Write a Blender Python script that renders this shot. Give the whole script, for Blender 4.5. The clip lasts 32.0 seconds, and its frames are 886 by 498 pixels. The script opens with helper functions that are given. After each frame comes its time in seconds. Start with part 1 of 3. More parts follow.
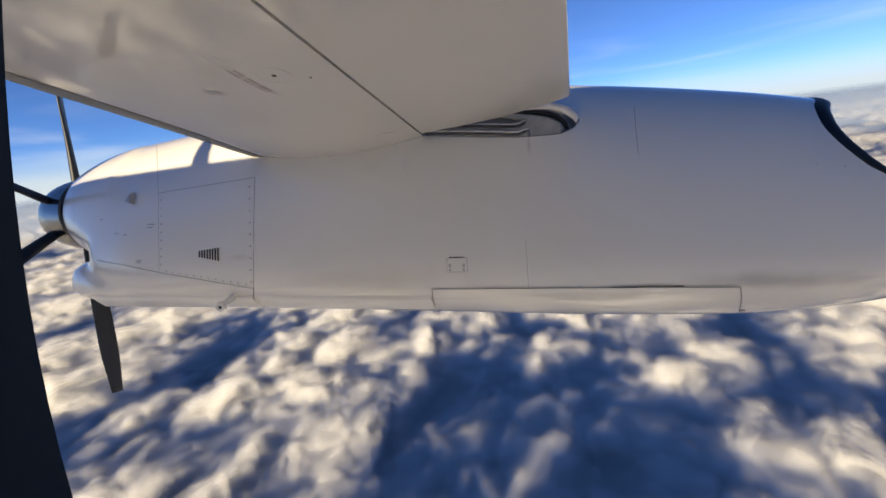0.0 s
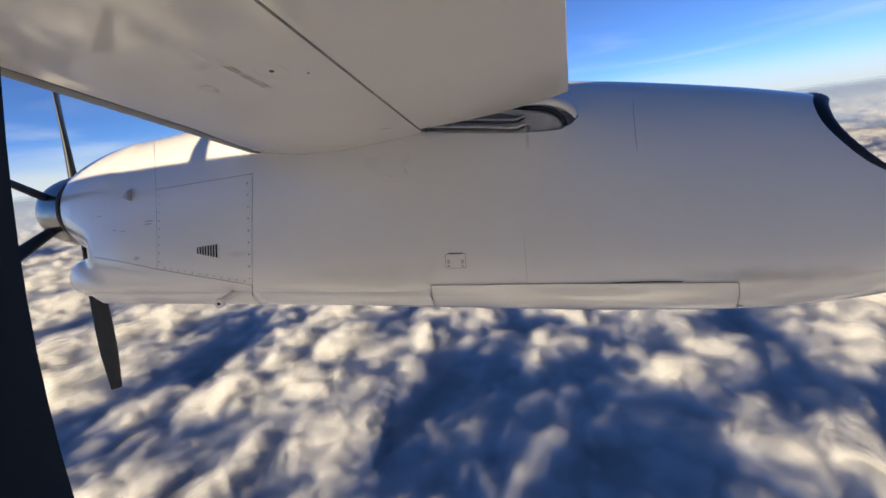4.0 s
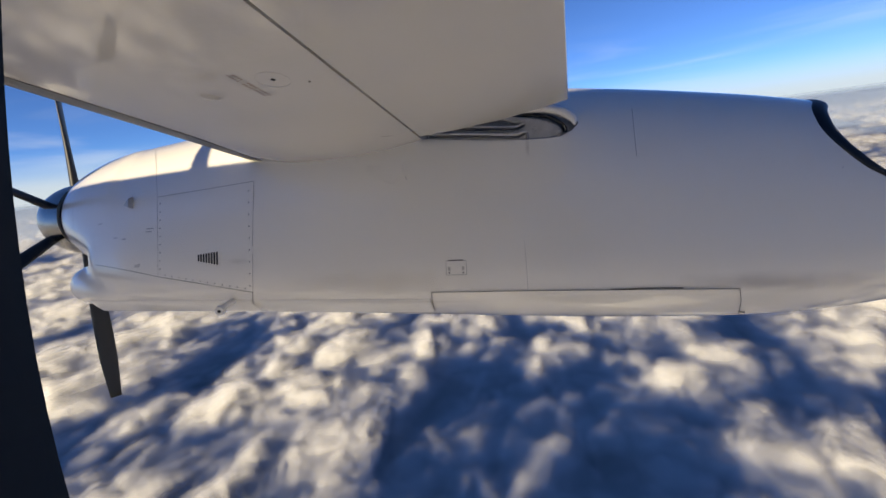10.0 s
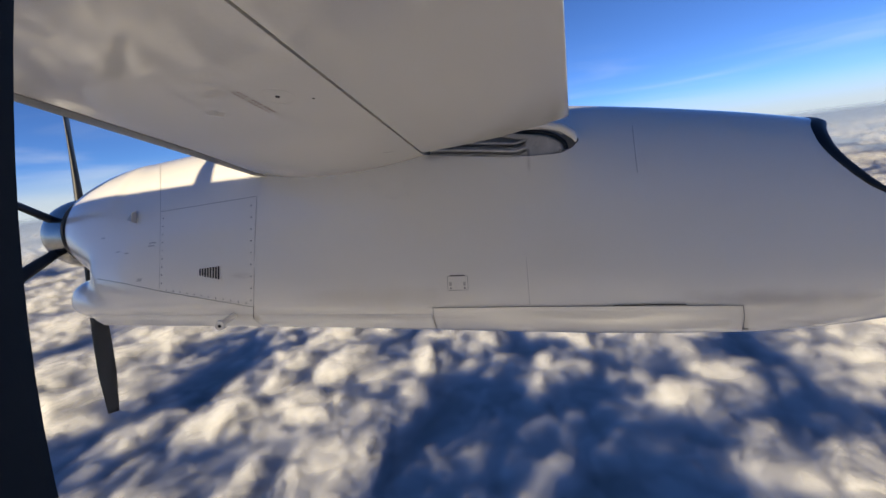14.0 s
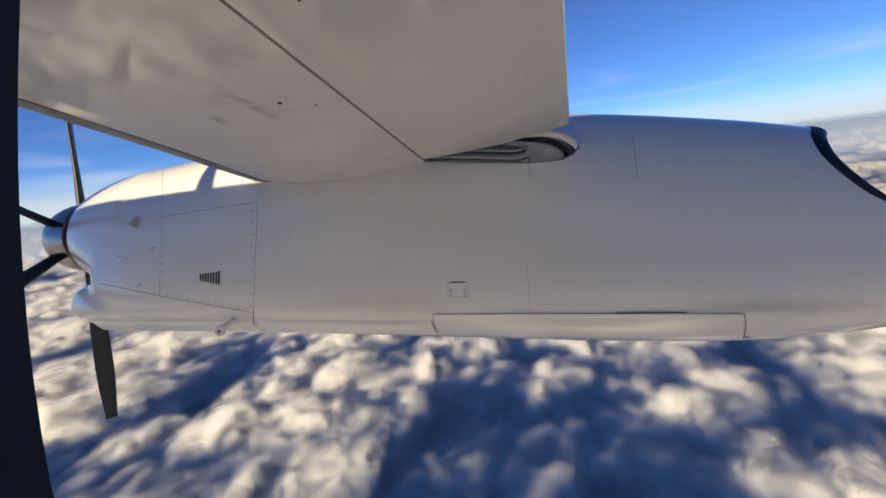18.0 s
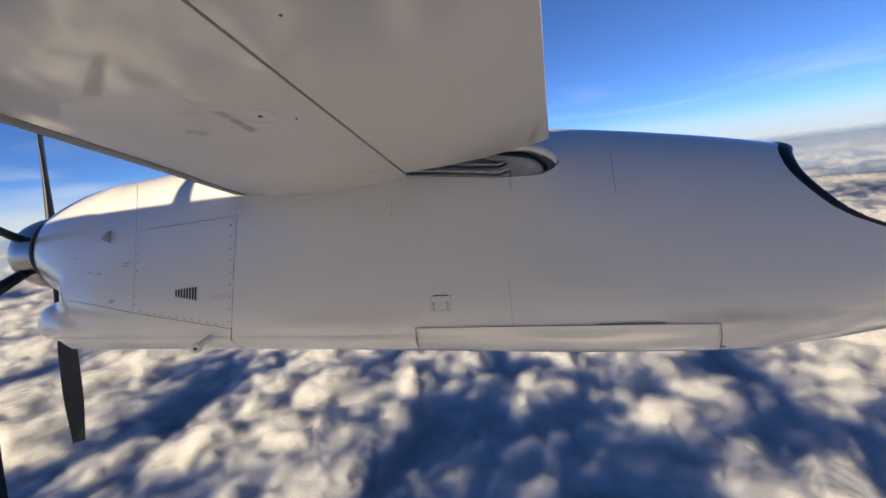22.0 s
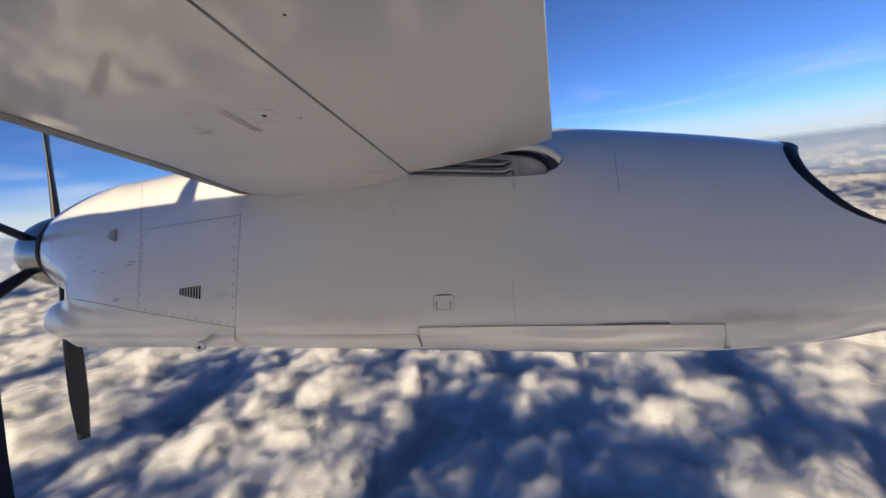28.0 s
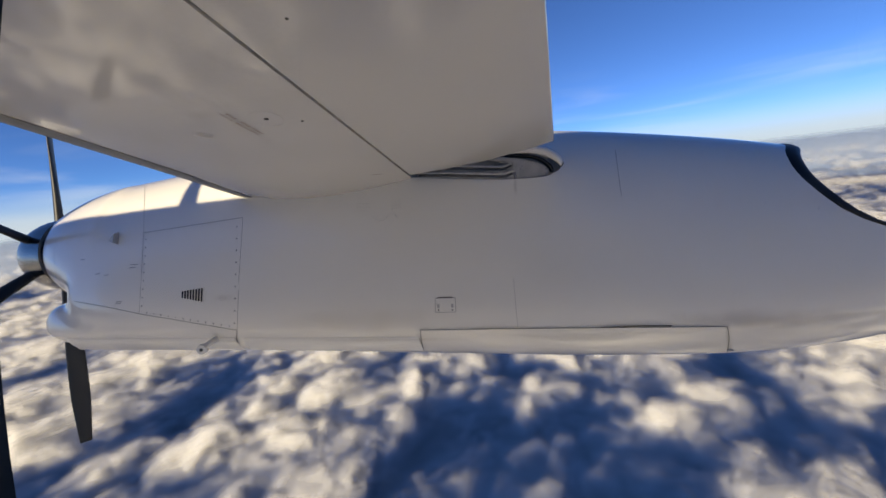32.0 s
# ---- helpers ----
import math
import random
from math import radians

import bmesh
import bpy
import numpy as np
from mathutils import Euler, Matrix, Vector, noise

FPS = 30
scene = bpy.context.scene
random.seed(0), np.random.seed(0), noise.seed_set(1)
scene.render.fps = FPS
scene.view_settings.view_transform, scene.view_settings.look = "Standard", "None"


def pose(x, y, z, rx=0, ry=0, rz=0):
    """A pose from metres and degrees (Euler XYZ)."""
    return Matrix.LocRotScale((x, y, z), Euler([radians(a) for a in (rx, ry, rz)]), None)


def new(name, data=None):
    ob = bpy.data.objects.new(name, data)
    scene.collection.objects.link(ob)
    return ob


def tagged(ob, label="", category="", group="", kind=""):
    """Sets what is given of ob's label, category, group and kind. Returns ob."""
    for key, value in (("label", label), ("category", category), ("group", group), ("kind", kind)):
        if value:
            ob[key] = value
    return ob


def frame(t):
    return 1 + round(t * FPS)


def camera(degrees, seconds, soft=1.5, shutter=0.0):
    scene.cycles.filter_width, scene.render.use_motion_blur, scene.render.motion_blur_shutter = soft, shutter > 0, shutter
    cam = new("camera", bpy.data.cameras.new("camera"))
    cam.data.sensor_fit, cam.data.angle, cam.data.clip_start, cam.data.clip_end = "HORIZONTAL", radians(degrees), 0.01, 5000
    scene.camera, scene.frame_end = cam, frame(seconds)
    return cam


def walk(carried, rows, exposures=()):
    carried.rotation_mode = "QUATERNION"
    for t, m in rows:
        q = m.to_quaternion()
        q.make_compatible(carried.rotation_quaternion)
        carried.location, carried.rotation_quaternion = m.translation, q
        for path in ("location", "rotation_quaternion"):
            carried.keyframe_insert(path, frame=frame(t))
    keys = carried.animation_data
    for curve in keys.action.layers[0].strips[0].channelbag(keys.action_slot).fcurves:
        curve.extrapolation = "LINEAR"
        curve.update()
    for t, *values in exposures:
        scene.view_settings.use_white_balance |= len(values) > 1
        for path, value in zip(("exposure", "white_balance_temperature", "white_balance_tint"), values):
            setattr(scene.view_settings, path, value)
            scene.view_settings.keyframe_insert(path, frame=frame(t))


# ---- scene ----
# The eye stays at one place beside a cabin window and only turns.
# Aircraft axes: X aft, Y outboard (starboard), Z up through the cabin; BANK leans them in the turn.
BANK = pose(0, 0, 0, -17.2, 1.2, 0)
PATH = [
    (0.0, 17.10, 1.40, -1.59),
    (0.5, 17.08, 1.14, -1.73),
    (1.0, 17.10, 0.98, -1.77),
    (1.5, 17.10, 0.88, -1.71),
    (2.0, 17.05, 0.82, -1.70),
    (2.5, 17.03, 0.83, -1.76),
    (3.0, 17.01, 0.86, -1.77),
    (3.5, 16.98, 0.89, -1.76),
    (5.5, 16.87, 0.80, -1.53),
    (6.0, 16.92, 0.85, -1.62),
    (6.5, 16.97, 0.91, -1.68),
    (7.0, 17.02, 0.99, -1.71),
    (7.5, 17.04, 1.07, -1.72),
    (8.0, 17.02, 1.13, -1.72),
    (8.5, 17.00, 1.21, -1.76),
    (9.0, 17.02, 1.34, -1.79),
    (9.5, 17.01, 1.55, -1.80),
    (10.0, 16.99, 1.79, -1.84),
    (10.5, 16.99, 1.99, -1.84),
    (11.0, 17.03, 2.16, -1.82),
    (11.5, 17.09, 2.32, -1.83),
    (12.0, 17.12, 2.44, -1.79),
    (12.5, 17.10, 2.61, -1.74),
    (13.0, 17.12, 2.94, -1.75),
    (13.5, 17.15, 3.41, -1.73),
    (14.0, 17.13, 3.84, -1.63),
    (14.5, 17.08, 4.15, -1.55),
    (16.5, 17.17, 4.82, -1.34),
    (17.0, 17.16, 4.82, -1.37),
    (17.5, 17.18, 4.78, -1.39),
    (18.0, 17.18, 4.71, -1.31),
    (18.5, 17.06, 4.67, -1.12),
    (19.0, 16.86, 4.74, -0.94),
    (19.5, 16.67, 4.88, -0.84),
    (20.0, 16.38, 5.08, -0.97),
    (20.5, 15.83, 5.44, -1.42),
    (21.0, 15.20, 5.88, -1.83),
    (21.5, 14.84, 6.23, -1.93),
    (22.0, 14.76, 6.41, -1.90),
    (22.5, 14.75, 6.39, -1.83),
    (23.0, 14.77, 6.23, -1.75),
    (23.5, 14.85, 6.09, -1.73),
    (24.0, 14.93, 6.06, -1.76),
    (24.5, 14.98, 6.13, -1.79),
    (25.0, 15.00, 6.25, -1.72),
    (25.5, 14.99, 6.37, -1.55),
    (27.5, 15.15, 6.33, -1.69),
    (28.0, 15.18, 6.35, -1.73),
    (28.5, 15.23, 6.36, -1.75),
    (29.0, 15.29, 6.40, -1.75),
    (29.5, 15.30, 6.48, -1.77),
    (30.0, 15.30, 6.55, -1.79),
    (30.5, 15.30, 6.59, -1.78),
    (31.0, 15.33, 6.63, -1.76),
    (31.5, 15.37, 6.68, -1.75),
    (32.0, 15.39, 6.70, -1.74),
]
cam = camera(92.0, 32.0)
walk(cam, [(t, BANK @ pose(0, 0, 0, 90 + pitch, 0, yaw) @ pose(0, 0, 0, 0, 0, roll)) for t, yaw, pitch, roll in PATH],
     exposures=[(0.0, 2.42, 7700, 8), (8.0, 2.38, 7700, 8), (12.5, 2.26, 7300, 8), (19.0, 2.34, 7550, 8), (27.0, 2.32, 7450, 8), (32.0, 2.24, 7400, 8)])

# ---- sun and sky ----
to_sun = (BANK.to_3x3() @ Vector((-0.62, -1.0, 0.10))).normalized()
sun_lamp = bpy.data.lights.new("sun", "SUN")
sun_lamp.energy, sun_lamp.angle, sun_lamp.color = 1.36, radians(0.53), (1.0, 0.87, 0.66)
sun = new("sun", sun_lamp)
sun.matrix_world = Matrix.Translation((0, 0, 30)) @ to_sun.to_track_quat("Z", "Y").to_matrix().to_4x4()

world = bpy.data.worlds.new("sky")
scene.world = world
world.use_nodes = True
wt = world.node_tree
wt.nodes.clear()


def wnode(kind, **kw):
    n = wt.nodes.new(kind)
    for key, value in kw.items():
        n.inputs[key].default_value = value
    return n


sky = wt.nodes.new("ShaderNodeTexSky")
sky.sky_type, sky.sun_disc = "NISHITA", False
sky.sun_elevation, sky.sun_rotation = math.asin(to_sun.z), math.atan2(to_sun.x, to_sun.y)
sky.altitude, sky.air_density, sky.dust_density, sky.ozone_density = 6000, 1.0, 0.5, 4.0
sky_bg = wnode("ShaderNodeBackground", Strength=0.0265)
deep = wt.nodes.new("ShaderNodeMix")
deep.data_type, deep.blend_type = "RGBA", "MULTIPLY"
deep.inputs["Factor"].default_value, deep.inputs["B"].default_value = 1.0, (0.60, 0.86, 1.26, 1)
wt.links.new(sky.outputs[0], deep.inputs["A"])
wt.links.new(deep.outputs["Result"], sky_bg.inputs[0])
# thin cirrus streaks, low over the horizon
coord = wt.nodes.new("ShaderNodeTexCoord")
stretch = wt.nodes.new("ShaderNodeMapping")
stretch.inputs["Scale"].default_value = (1.1, 1.6, 11.0)
stretch.inputs["Rotation"].default_value = (radians(3), radians(4), radians(20))
wt.links.new(coord.outputs["Generated"], stretch.inputs[0])
streak = wnode("ShaderNodeTexNoise", Scale=1.7, Detail=4.0, Roughness=0.55, Distortion=0.5)
wt.links.new(stretch.outputs[0], streak.inputs["Vector"])
split = wt.nodes.new("ShaderNodeSeparateXYZ")
wt.links.new(coord.outputs["Generated"], split.inputs[0])
thin = wt.nodes.new("ShaderNodeMapRange")
thin.interpolation_type = "SMOOTHSTEP"
for key, value in (("From Min", 0.45), ("From Max", 0.78), ("To Max", 0.36)):
    thin.inputs[key].default_value = value
wt.links.new(streak.outputs["Fac"], thin.inputs["Value"])
low = wt.nodes.new("ShaderNodeMapRange")
low.interpolation_type = "SMOOTHSTEP"
for key, value in (("From Min", 0.22), ("From Max", 0.06), ("To Max", 1.0)):
    low.inputs[key].default_value = value
wt.links.new(split.outputs["Z"], low.inputs["Value"])
both = wt.nodes.new("ShaderNodeMath")
both.operation = "MULTIPLY"
wt.links.new(thin.outputs[0], both.inputs[0])
wt.links.new(low.outputs[0], both.inputs[1])
cirrus = wnode("ShaderNodeBackground", Color=(0.78, 0.86, 0.97, 1), Strength=0.23)
veil = wt.nodes.new("ShaderNodeMixShader")
wt.links.new(both.outputs[0], veil.inputs[0])
wt.links.new(sky_bg.outputs[0], veil.inputs[1])
wt.links.new(cirrus.outputs[0], veil.inputs[2])
# haze from the horizon downwards
haze = wt.nodes.new("ShaderNodeMapRange")
haze.interpolation_type = "SMOOTHSTEP"
for key, value in (("From Min", 0.075), ("From Max", -0.01), ("To Max", 0.9)):
    haze.inputs[key].default_value = value
wt.links.new(split.outputs["Z"], haze.inputs["Value"])
haze_bg = wnode("ShaderNodeBackground", Color=(0.66, 0.76, 0.90, 1), Strength=0.20)
hazy = wt.nodes.new("ShaderNodeMixShader")
wt.links.new(haze.outputs[0], hazy.inputs[0])
wt.links.new(veil.outputs[0], hazy.inputs[1])
wt.links.new(haze_bg.outputs[0], hazy.inputs[2])
wout = wt.nodes.new("ShaderNodeOutputWorld")
wt.links.new(hazy.outputs[0], wout.inputs[0])


# ---- materials ----
def material(name, colour, rough=0.5, metal=0.0, coat=0.0, grain=0.0, grain_scale=40.0, stain=0.0, stain_scale=1.5,
             bump=0.0, stretch_by=(1, 1, 1), spec=0.5, coat_rough=0.05):
    """Principled paint, metal or rubber with a fine grain, broad stains and a slight relief, in metres."""
    m = bpy.data.materials.new(name)
    m.use_nodes = True
    nt = m.node_tree
    p = nt.nodes["Principled BSDF"]
    p.inputs["Roughness"].default_value, p.inputs["Metallic"].default_value = rough, metal
    p.inputs["Coat Weight"].default_value, p.inputs["Coat Roughness"].default_value = coat, coat_rough
    p.inputs["Specular IOR Level"].default_value = spec
    p.inputs["Base Color"].default_value = (*colour, 1)
    tc = nt.nodes.new("ShaderNodeTexCoord")
    mp = nt.nodes.new("ShaderNodeMapping")
    mp.inputs["Scale"].default_value = stretch_by
    nt.links.new(tc.outputs["Object"], mp.inputs[0])
    fine = nt.nodes.new("ShaderNodeTexNoise")
    fine.inputs["Scale"].default_value, fine.inputs["Detail"].default_value = grain_scale, 5
    broad = nt.nodes.new("ShaderNodeTexNoise")
    broad.inputs["Scale"].default_value, broad.inputs["Detail"].default_value = stain_scale, 6
    nt.links.new(mp.outputs[0], fine.inputs["Vector"])
    nt.links.new(mp.outputs[0], broad.inputs["Vector"])
    last = None
    for tex, amount in ((fine, grain), (broad, stain)):
        if amount:
            rng = nt.nodes.new("ShaderNodeMapRange")
            rng.inputs["From Min"].default_value, rng.inputs["From Max"].default_value = 0.3, 0.7
            rng.inputs["To Min"].default_value, rng.inputs["To Max"].default_value = 1 - amount, 1.0
            nt.links.new(tex.outputs["Fac"], rng.inputs["Value"])
            mix = nt.nodes.new("ShaderNodeMix")
            mix.data_type, mix.blend_type = "RGBA", "MULTIPLY"
            mix.inputs["Factor"].default_value = 1.0
            if last:
                nt.links.new(last, mix.inputs["A"])
            else:
                mix.inputs["A"].default_value = (*colour, 1)
            nt.links.new(rng.outputs[0], mix.inputs["B"])
            last = mix.outputs["Result"]
    if last:
        nt.links.new(last, p.inputs["Base Color"])
    if bump:
        b = nt.nodes.new("ShaderNodeBump")
        b.inputs["Strength"].default_value, b.inputs["Distance"].default_value = 1.0, bump
        nt.links.new(broad.outputs["Fac"], b.inputs["Height"])
        nt.links.new(b.outputs[0], p.inputs["Normal"])
    return m


white_paint = material("white_gloss_paint", (0.93, 0.90, 0.84), 0.28, coat=1.0, grain=0.03, grain_scale=60, stain=0.08,
                       stain_scale=1.2, stretch_by=(0.35, 1, 1), bump=0.002, coat_rough=0.06)


def soft_mark(m, centre, radii, strength, tint):
    """A soft-edged darker mark on a painted skin, broken up by noise: its middle and half-sizes in metres."""
    nt = m.node_tree
    p = nt.nodes["Principled BSDF"]
    before = p.inputs["Base Color"].links[0].from_socket
    tc = nt.nodes.new("ShaderNodeTexCoord")
    rough = nt.nodes.new("ShaderNodeTexNoise")
    rough.inputs["Scale"].default_value, rough.inputs["Detail"].default_value = 7.0, 4
    nt.links.new(tc.outputs["Object"], rough.inputs["Vector"])
    place = nt.nodes.new("ShaderNodeMapping")
    place.vector_type = "TEXTURE"
    place.inputs["Location"].default_value, place.inputs["Scale"].default_value = centre, radii
    nt.links.new(tc.outputs["Object"], place.inputs[0])
    reach = nt.nodes.new("ShaderNodeVectorMath")
    reach.operation = "LENGTH"
    nt.links.new(place.outputs[0], reach.inputs[0])
    ragged = nt.nodes.new("ShaderNodeMath")
    ragged.operation = "ADD"
    nt.links.new(reach.outputs["Value"], ragged.inputs[0])
    nt.links.new(rough.outputs["Fac"], ragged.inputs[1])
    fade = nt.nodes.new("ShaderNodeMapRange")
    fade.interpolation_type = "SMOOTHSTEP"
    for key, value in (("From Min", 1.5), ("From Max", 0.5), ("To Min", 0.0), ("To Max", strength)):
        fade.inputs[key].default_value = value
    nt.links.new(ragged.outputs[0], fade.inputs["Value"])
    mix = nt.nodes.new("ShaderNodeMix")
    mix.data_type, mix.blend_type = "RGBA", "MULTIPLY"
    nt.links.new(fade.outputs[0], mix.inputs["Factor"])
    nt.links.new(before, mix.inputs["A"])
    mix.inputs["B"].default_value = (*tint, 1)
    nt.links.new(mix.outputs["Result"], p.inputs["Base Color"])


# a soft darker band behind the wheel-bay door, an oily film low on the flank, streaks under the hollow and behind the
# vent
soft_mark(white_paint, (1.05, 2.72, -0.165), (0.65, 0.6, 0.075), 0.55, (0.40, 0.39, 0.40))
soft_mark(white_paint, (-1.35, 2.72, -0.13), (1.0, 0.6, 0.13), 0.30, (0.62, 0.56, 0.47))
soft_mark(white_paint, (-0.25, 2.7, 0.70), (0.022, 0.5, 0.09), 0.45, (0.45, 0.43, 0.41))
soft_mark(white_paint, (-2.50, 2.73, 0.06), (0.16, 0.5, 0.035), 0.30, (0.6, 0.57, 0.52))
soft_mark(white_paint, (-1.2, 2.72, -0.27), (0.9, 0.5, 0.02), 0.35, (0.62, 0.55, 0.50))
wing_paint = material("pale_grey_gloss_paint", (0.69, 0.66, 0.615), 0.2, coat=1.0, grain=0.03, grain_scale=50, stain=0.06,
                      stain_scale=1.4, bump=0.0015, coat_rough=0.03, spec=0.7)
boot_rubber = material("deice_boot_rubber", (0.21, 0.205, 0.20), 0.42, grain=0.25, grain_scale=25, stain=0.3, stain_scale=3)
lip_rubber = material("dark_heat_lip", (0.012, 0.013, 0.016), 0.45, grain=0.2, stain=0.3)
gap_dark = material("panel_gap", (0.05, 0.048, 0.045), 0.7)
gap_soft = material("panel_sealant", (0.36, 0.35, 0.34), 0.6)
bright_metal = material("polished_metal", (0.36, 0.345, 0.32), 0.22, metal=1.0, grain=0.06, stain=0.1, stain_scale=6)
dull_metal = material("dull_metal", (0.42, 0.41, 0.40), 0.42, metal=0.8, grain=0.15, stain=0.2, stain_scale=8)
bay_paint = material("dirty_grey_primer", (0.64, 0.62, 0.58), 0.55, grain=0.12, grain_scale=30, stain=0.35, stain_scale=9)
rail_metal = material("scuffed_rail", (0.78, 0.77, 0.74), 0.4, metal=0.2, grain=0.2, stain=0.3, stain_scale=12)
bay_dark = material("bay_shadow_liner", (0.52, 0.51, 0.48), 0.6, grain=0.2, stain=0.3, stain_scale=10)
blade_black = material("black_blade_composite", (0.02, 0.021, 0.024), 0.45, grain=0.15, stain=0.2)
trim_dark = material("dark_window_surround", (0.018, 0.019, 0.021), 0.6, grain=0.15, grain_scale=200)
lining = material("cabin_lining", (0.05, 0.05, 0.05), 0.8, grain=0.1)
stencil_red = material("faded_red_stencil", (0.29, 0.225, 0.20), 0.6)
stencil_grey = material("faded_grey_stencil", (0.40, 0.39, 0.38), 0.6)
grey_patch = material("grey_patch_paint", (0.58, 0.56, 0.53), 0.35, coat=0.5, grain=0.1, stain=0.15, stain_scale=6)


# ---- helpers for meshes ----
def finish(ob, bm, mat, smooth=True):
    bmesh.ops.recalc_face_normals(bm, faces=bm.faces)
    for face in bm.faces:
        face.smooth = smooth
    bm.to_mesh(ob.data)
    bm.free()
    if mat:
        ob.data.materials.append(mat)
    return ob


def part(name, bm, mat, parent, label="", smooth=True):
    ob = new(name, bpy.data.meshes.new(name))
    finish(ob, bm, mat, smooth)
    if smooth:
        ob.data.set_sharp_from_angle(angle=radians(40))
    ob.parent = parent
    if label:
        tagged(ob, label)
    return ob


def thing(name, label, category, kind="", at=(0, 0, 0)):
    ob = new(name)
    ob.matrix_basis = BANK @ Matrix.Translation(at)
    return tagged(ob, label, category, kind=kind)


def grid_mesh(rows, closed=False):
    """A mesh through rows of points; closed joins each row's end to its start."""
    bm = bmesh.new()
    vs = [[bm.verts.new(p) for p in row] for row in rows]
    n = len(rows[0])
    for a, b in zip(vs, vs[1:]):
        for i in range(n if closed else n - 1):
            j = (i + 1) % n
            bm.faces.new((a[i], a[j], b[j], b[i]))
    return bm, vs


def loft(rows, caps=True):
    bm, vs = grid_mesh(rows, closed=True)
    if caps:
        bm.faces.new(vs[0])
        bm.faces.new(list(reversed(vs[-1])))
    return bm


def tube(points, radius, sides=10):
    """A round bar along points."""
    pts = [Vector(p) for p in points]
    rows = []
    for i, p in enumerate(pts):
        d = (pts[min(i + 1, len(pts) - 1)] - pts[max(i - 1, 0)]).normalized()
        u = d.cross(Vector((0, 0, 1)) if abs(d.z) < 0.9 else Vector((1, 0, 0))).normalized()
        w = d.cross(u)
        r = radius[i] if isinstance(radius, (list, tuple)) else radius
        rows.append([p + (u * math.cos(a) + w * math.sin(a)) * r for a in np.linspace(0, 2 * math.pi, sides, endpoint=False)])
    return loft(rows)


def prism(outline, depth, bevel=0.0, at_y=0.0):
    """A flat plate: outline in (x, z) at y = 0, thickened along +y."""
    bm = bmesh.new()
    face = bm.faces.new([bm.verts.new((x, 0, z)) for x, z in outline])
    out = bmesh.ops.extrude_face_region(bm, geom=[face])
    bmesh.ops.translate(bm, vec=(0, depth, 0), verts=[v for v in out["geom"] if isinstance(v, bmesh.types.BMVert)])
    if bevel:
        bmesh.ops.bevel(bm, geom=bm.edges[:], offset=bevel, segments=2, affect="EDGES")
    bmesh.ops.translate(bm, vec=(0, at_y, 0), verts=bm.verts)
    return bm


def glide(x, table):
    """Smooth value from a short table of (x, value)."""
    xs, ys = [p[0] for p in table], [p[1] for p in table]
    if x <= xs[0]:
        return ys[0]
    for i in range(len(xs) - 1):
        if x <= xs[i + 1]:
            h = xs[i + 1] - xs[i]
            m = []
            for k in (i, i + 1):
                a, b = max(k - 1, 0), min(k + 1, len(xs) - 1)
                m.append((ys[b] - ys[a]) / (xs[b] - xs[a]))
            t = (x - xs[i]) / h
            return ((2 * t ** 3 - 3 * t ** 2 + 1) * ys[i] + (t ** 3 - 2 * t ** 2 + t) * h * m[0]
                    + (3 * t ** 2 - 2 * t ** 3) * ys[i + 1] + (t ** 3 - t ** 2) * h * m[1])
    return ys[-1]


# ---- the engine nacelle ----
AXIS_Y = 3.3
TOP = [(-4.86, 1.0), (-4.7, 1.07), (-4.3, 1.17), (-3.9, 1.222), (-3.5, 1.245), (-2.3, 1.32), (-0.9, 1.34), (-0.4, 1.255), (0.0, 1.20),
       (0.4, 1.132), (0.75, 1.064), (1.1, 0.99), (1.45, 0.902), (2.2, 0.69), (3.1, 0.40)]
KEEL = [(-4.6, -0.335), (-4.2, -0.352), (-3.5, -0.366), (-2.8, -0.378), (-2.33, -0.385), (-0.9, -0.40), (0.0, -0.41),
        (0.6, -0.405), (0.95, -0.395), (1.25, -0.375), (1.5, -0.345), (1.7, -0.313), (2.2, -0.20), (3.1, 0.22)]
NOSE_KEEL = [(-4.86, 0.20), (-4.75, 0.165), (-4.55, 0.09), (-4.3, 0.02), (-4.0, -0.02)]
HALF = [(-4.86, 0.365), (-4.7, 0.43), (-4.3, 0.52), (-3.5, 0.59), (-2.33, 0.62), (0.4, 0.62), (1.2, 0.59), (1.8, 0.52), (3.1, 0.2)]
UPPER_POW = [(-4.86, 2.0), (-3.5, 2.25), (-2.3, 2.35), (-1.2, 2.7), (0.5, 2.7), (1.5, 2.6), (3.1, 2.0)]
LOWER_POW = [(-4.86, 2.0), (-4.55, 2.6), (-4.3, 3.2), (-3.5, 3.5), (-2.33, 3.6), (1.0, 3.6), (1.8, 2.8), (3.1, 2.0)]
SIDES = 96


def section(x, k, keel=KEEL):
    """The point of the nacelle's section at x, for step k of SIDES round it."""
    a = 2 * math.pi * k / SIDES
    zt, zb, b = glide(x, TOP), glide(x, keel), glide(x, HALF)
    zm = zb + (zt - zb) * 0.46
    s, c = math.sin(a), math.cos(a)
    n = glide(x, UPPER_POW if s >= 0 else LOWER_POW)
    h = zt - zm if s >= 0 else zm - zb
    z = zm + h * math.copysign(abs(s) ** (2 / n), s)
    # a crease low on the flank, under which the skin turns in
    tuck = 1.0 - glide(x, [(-4.4, 2.0), (-3.4, 1.8), (-2.5, 1.3)]) * max(0.0, zb + glide(x, [(-4.4, 0.11), (-3.4, 0.13), (-2.5, 0.20)]) - z)
    return Vector((x, AXIS_Y + tuck * b * math.copysign(abs(c) ** (2 / n), c), z))


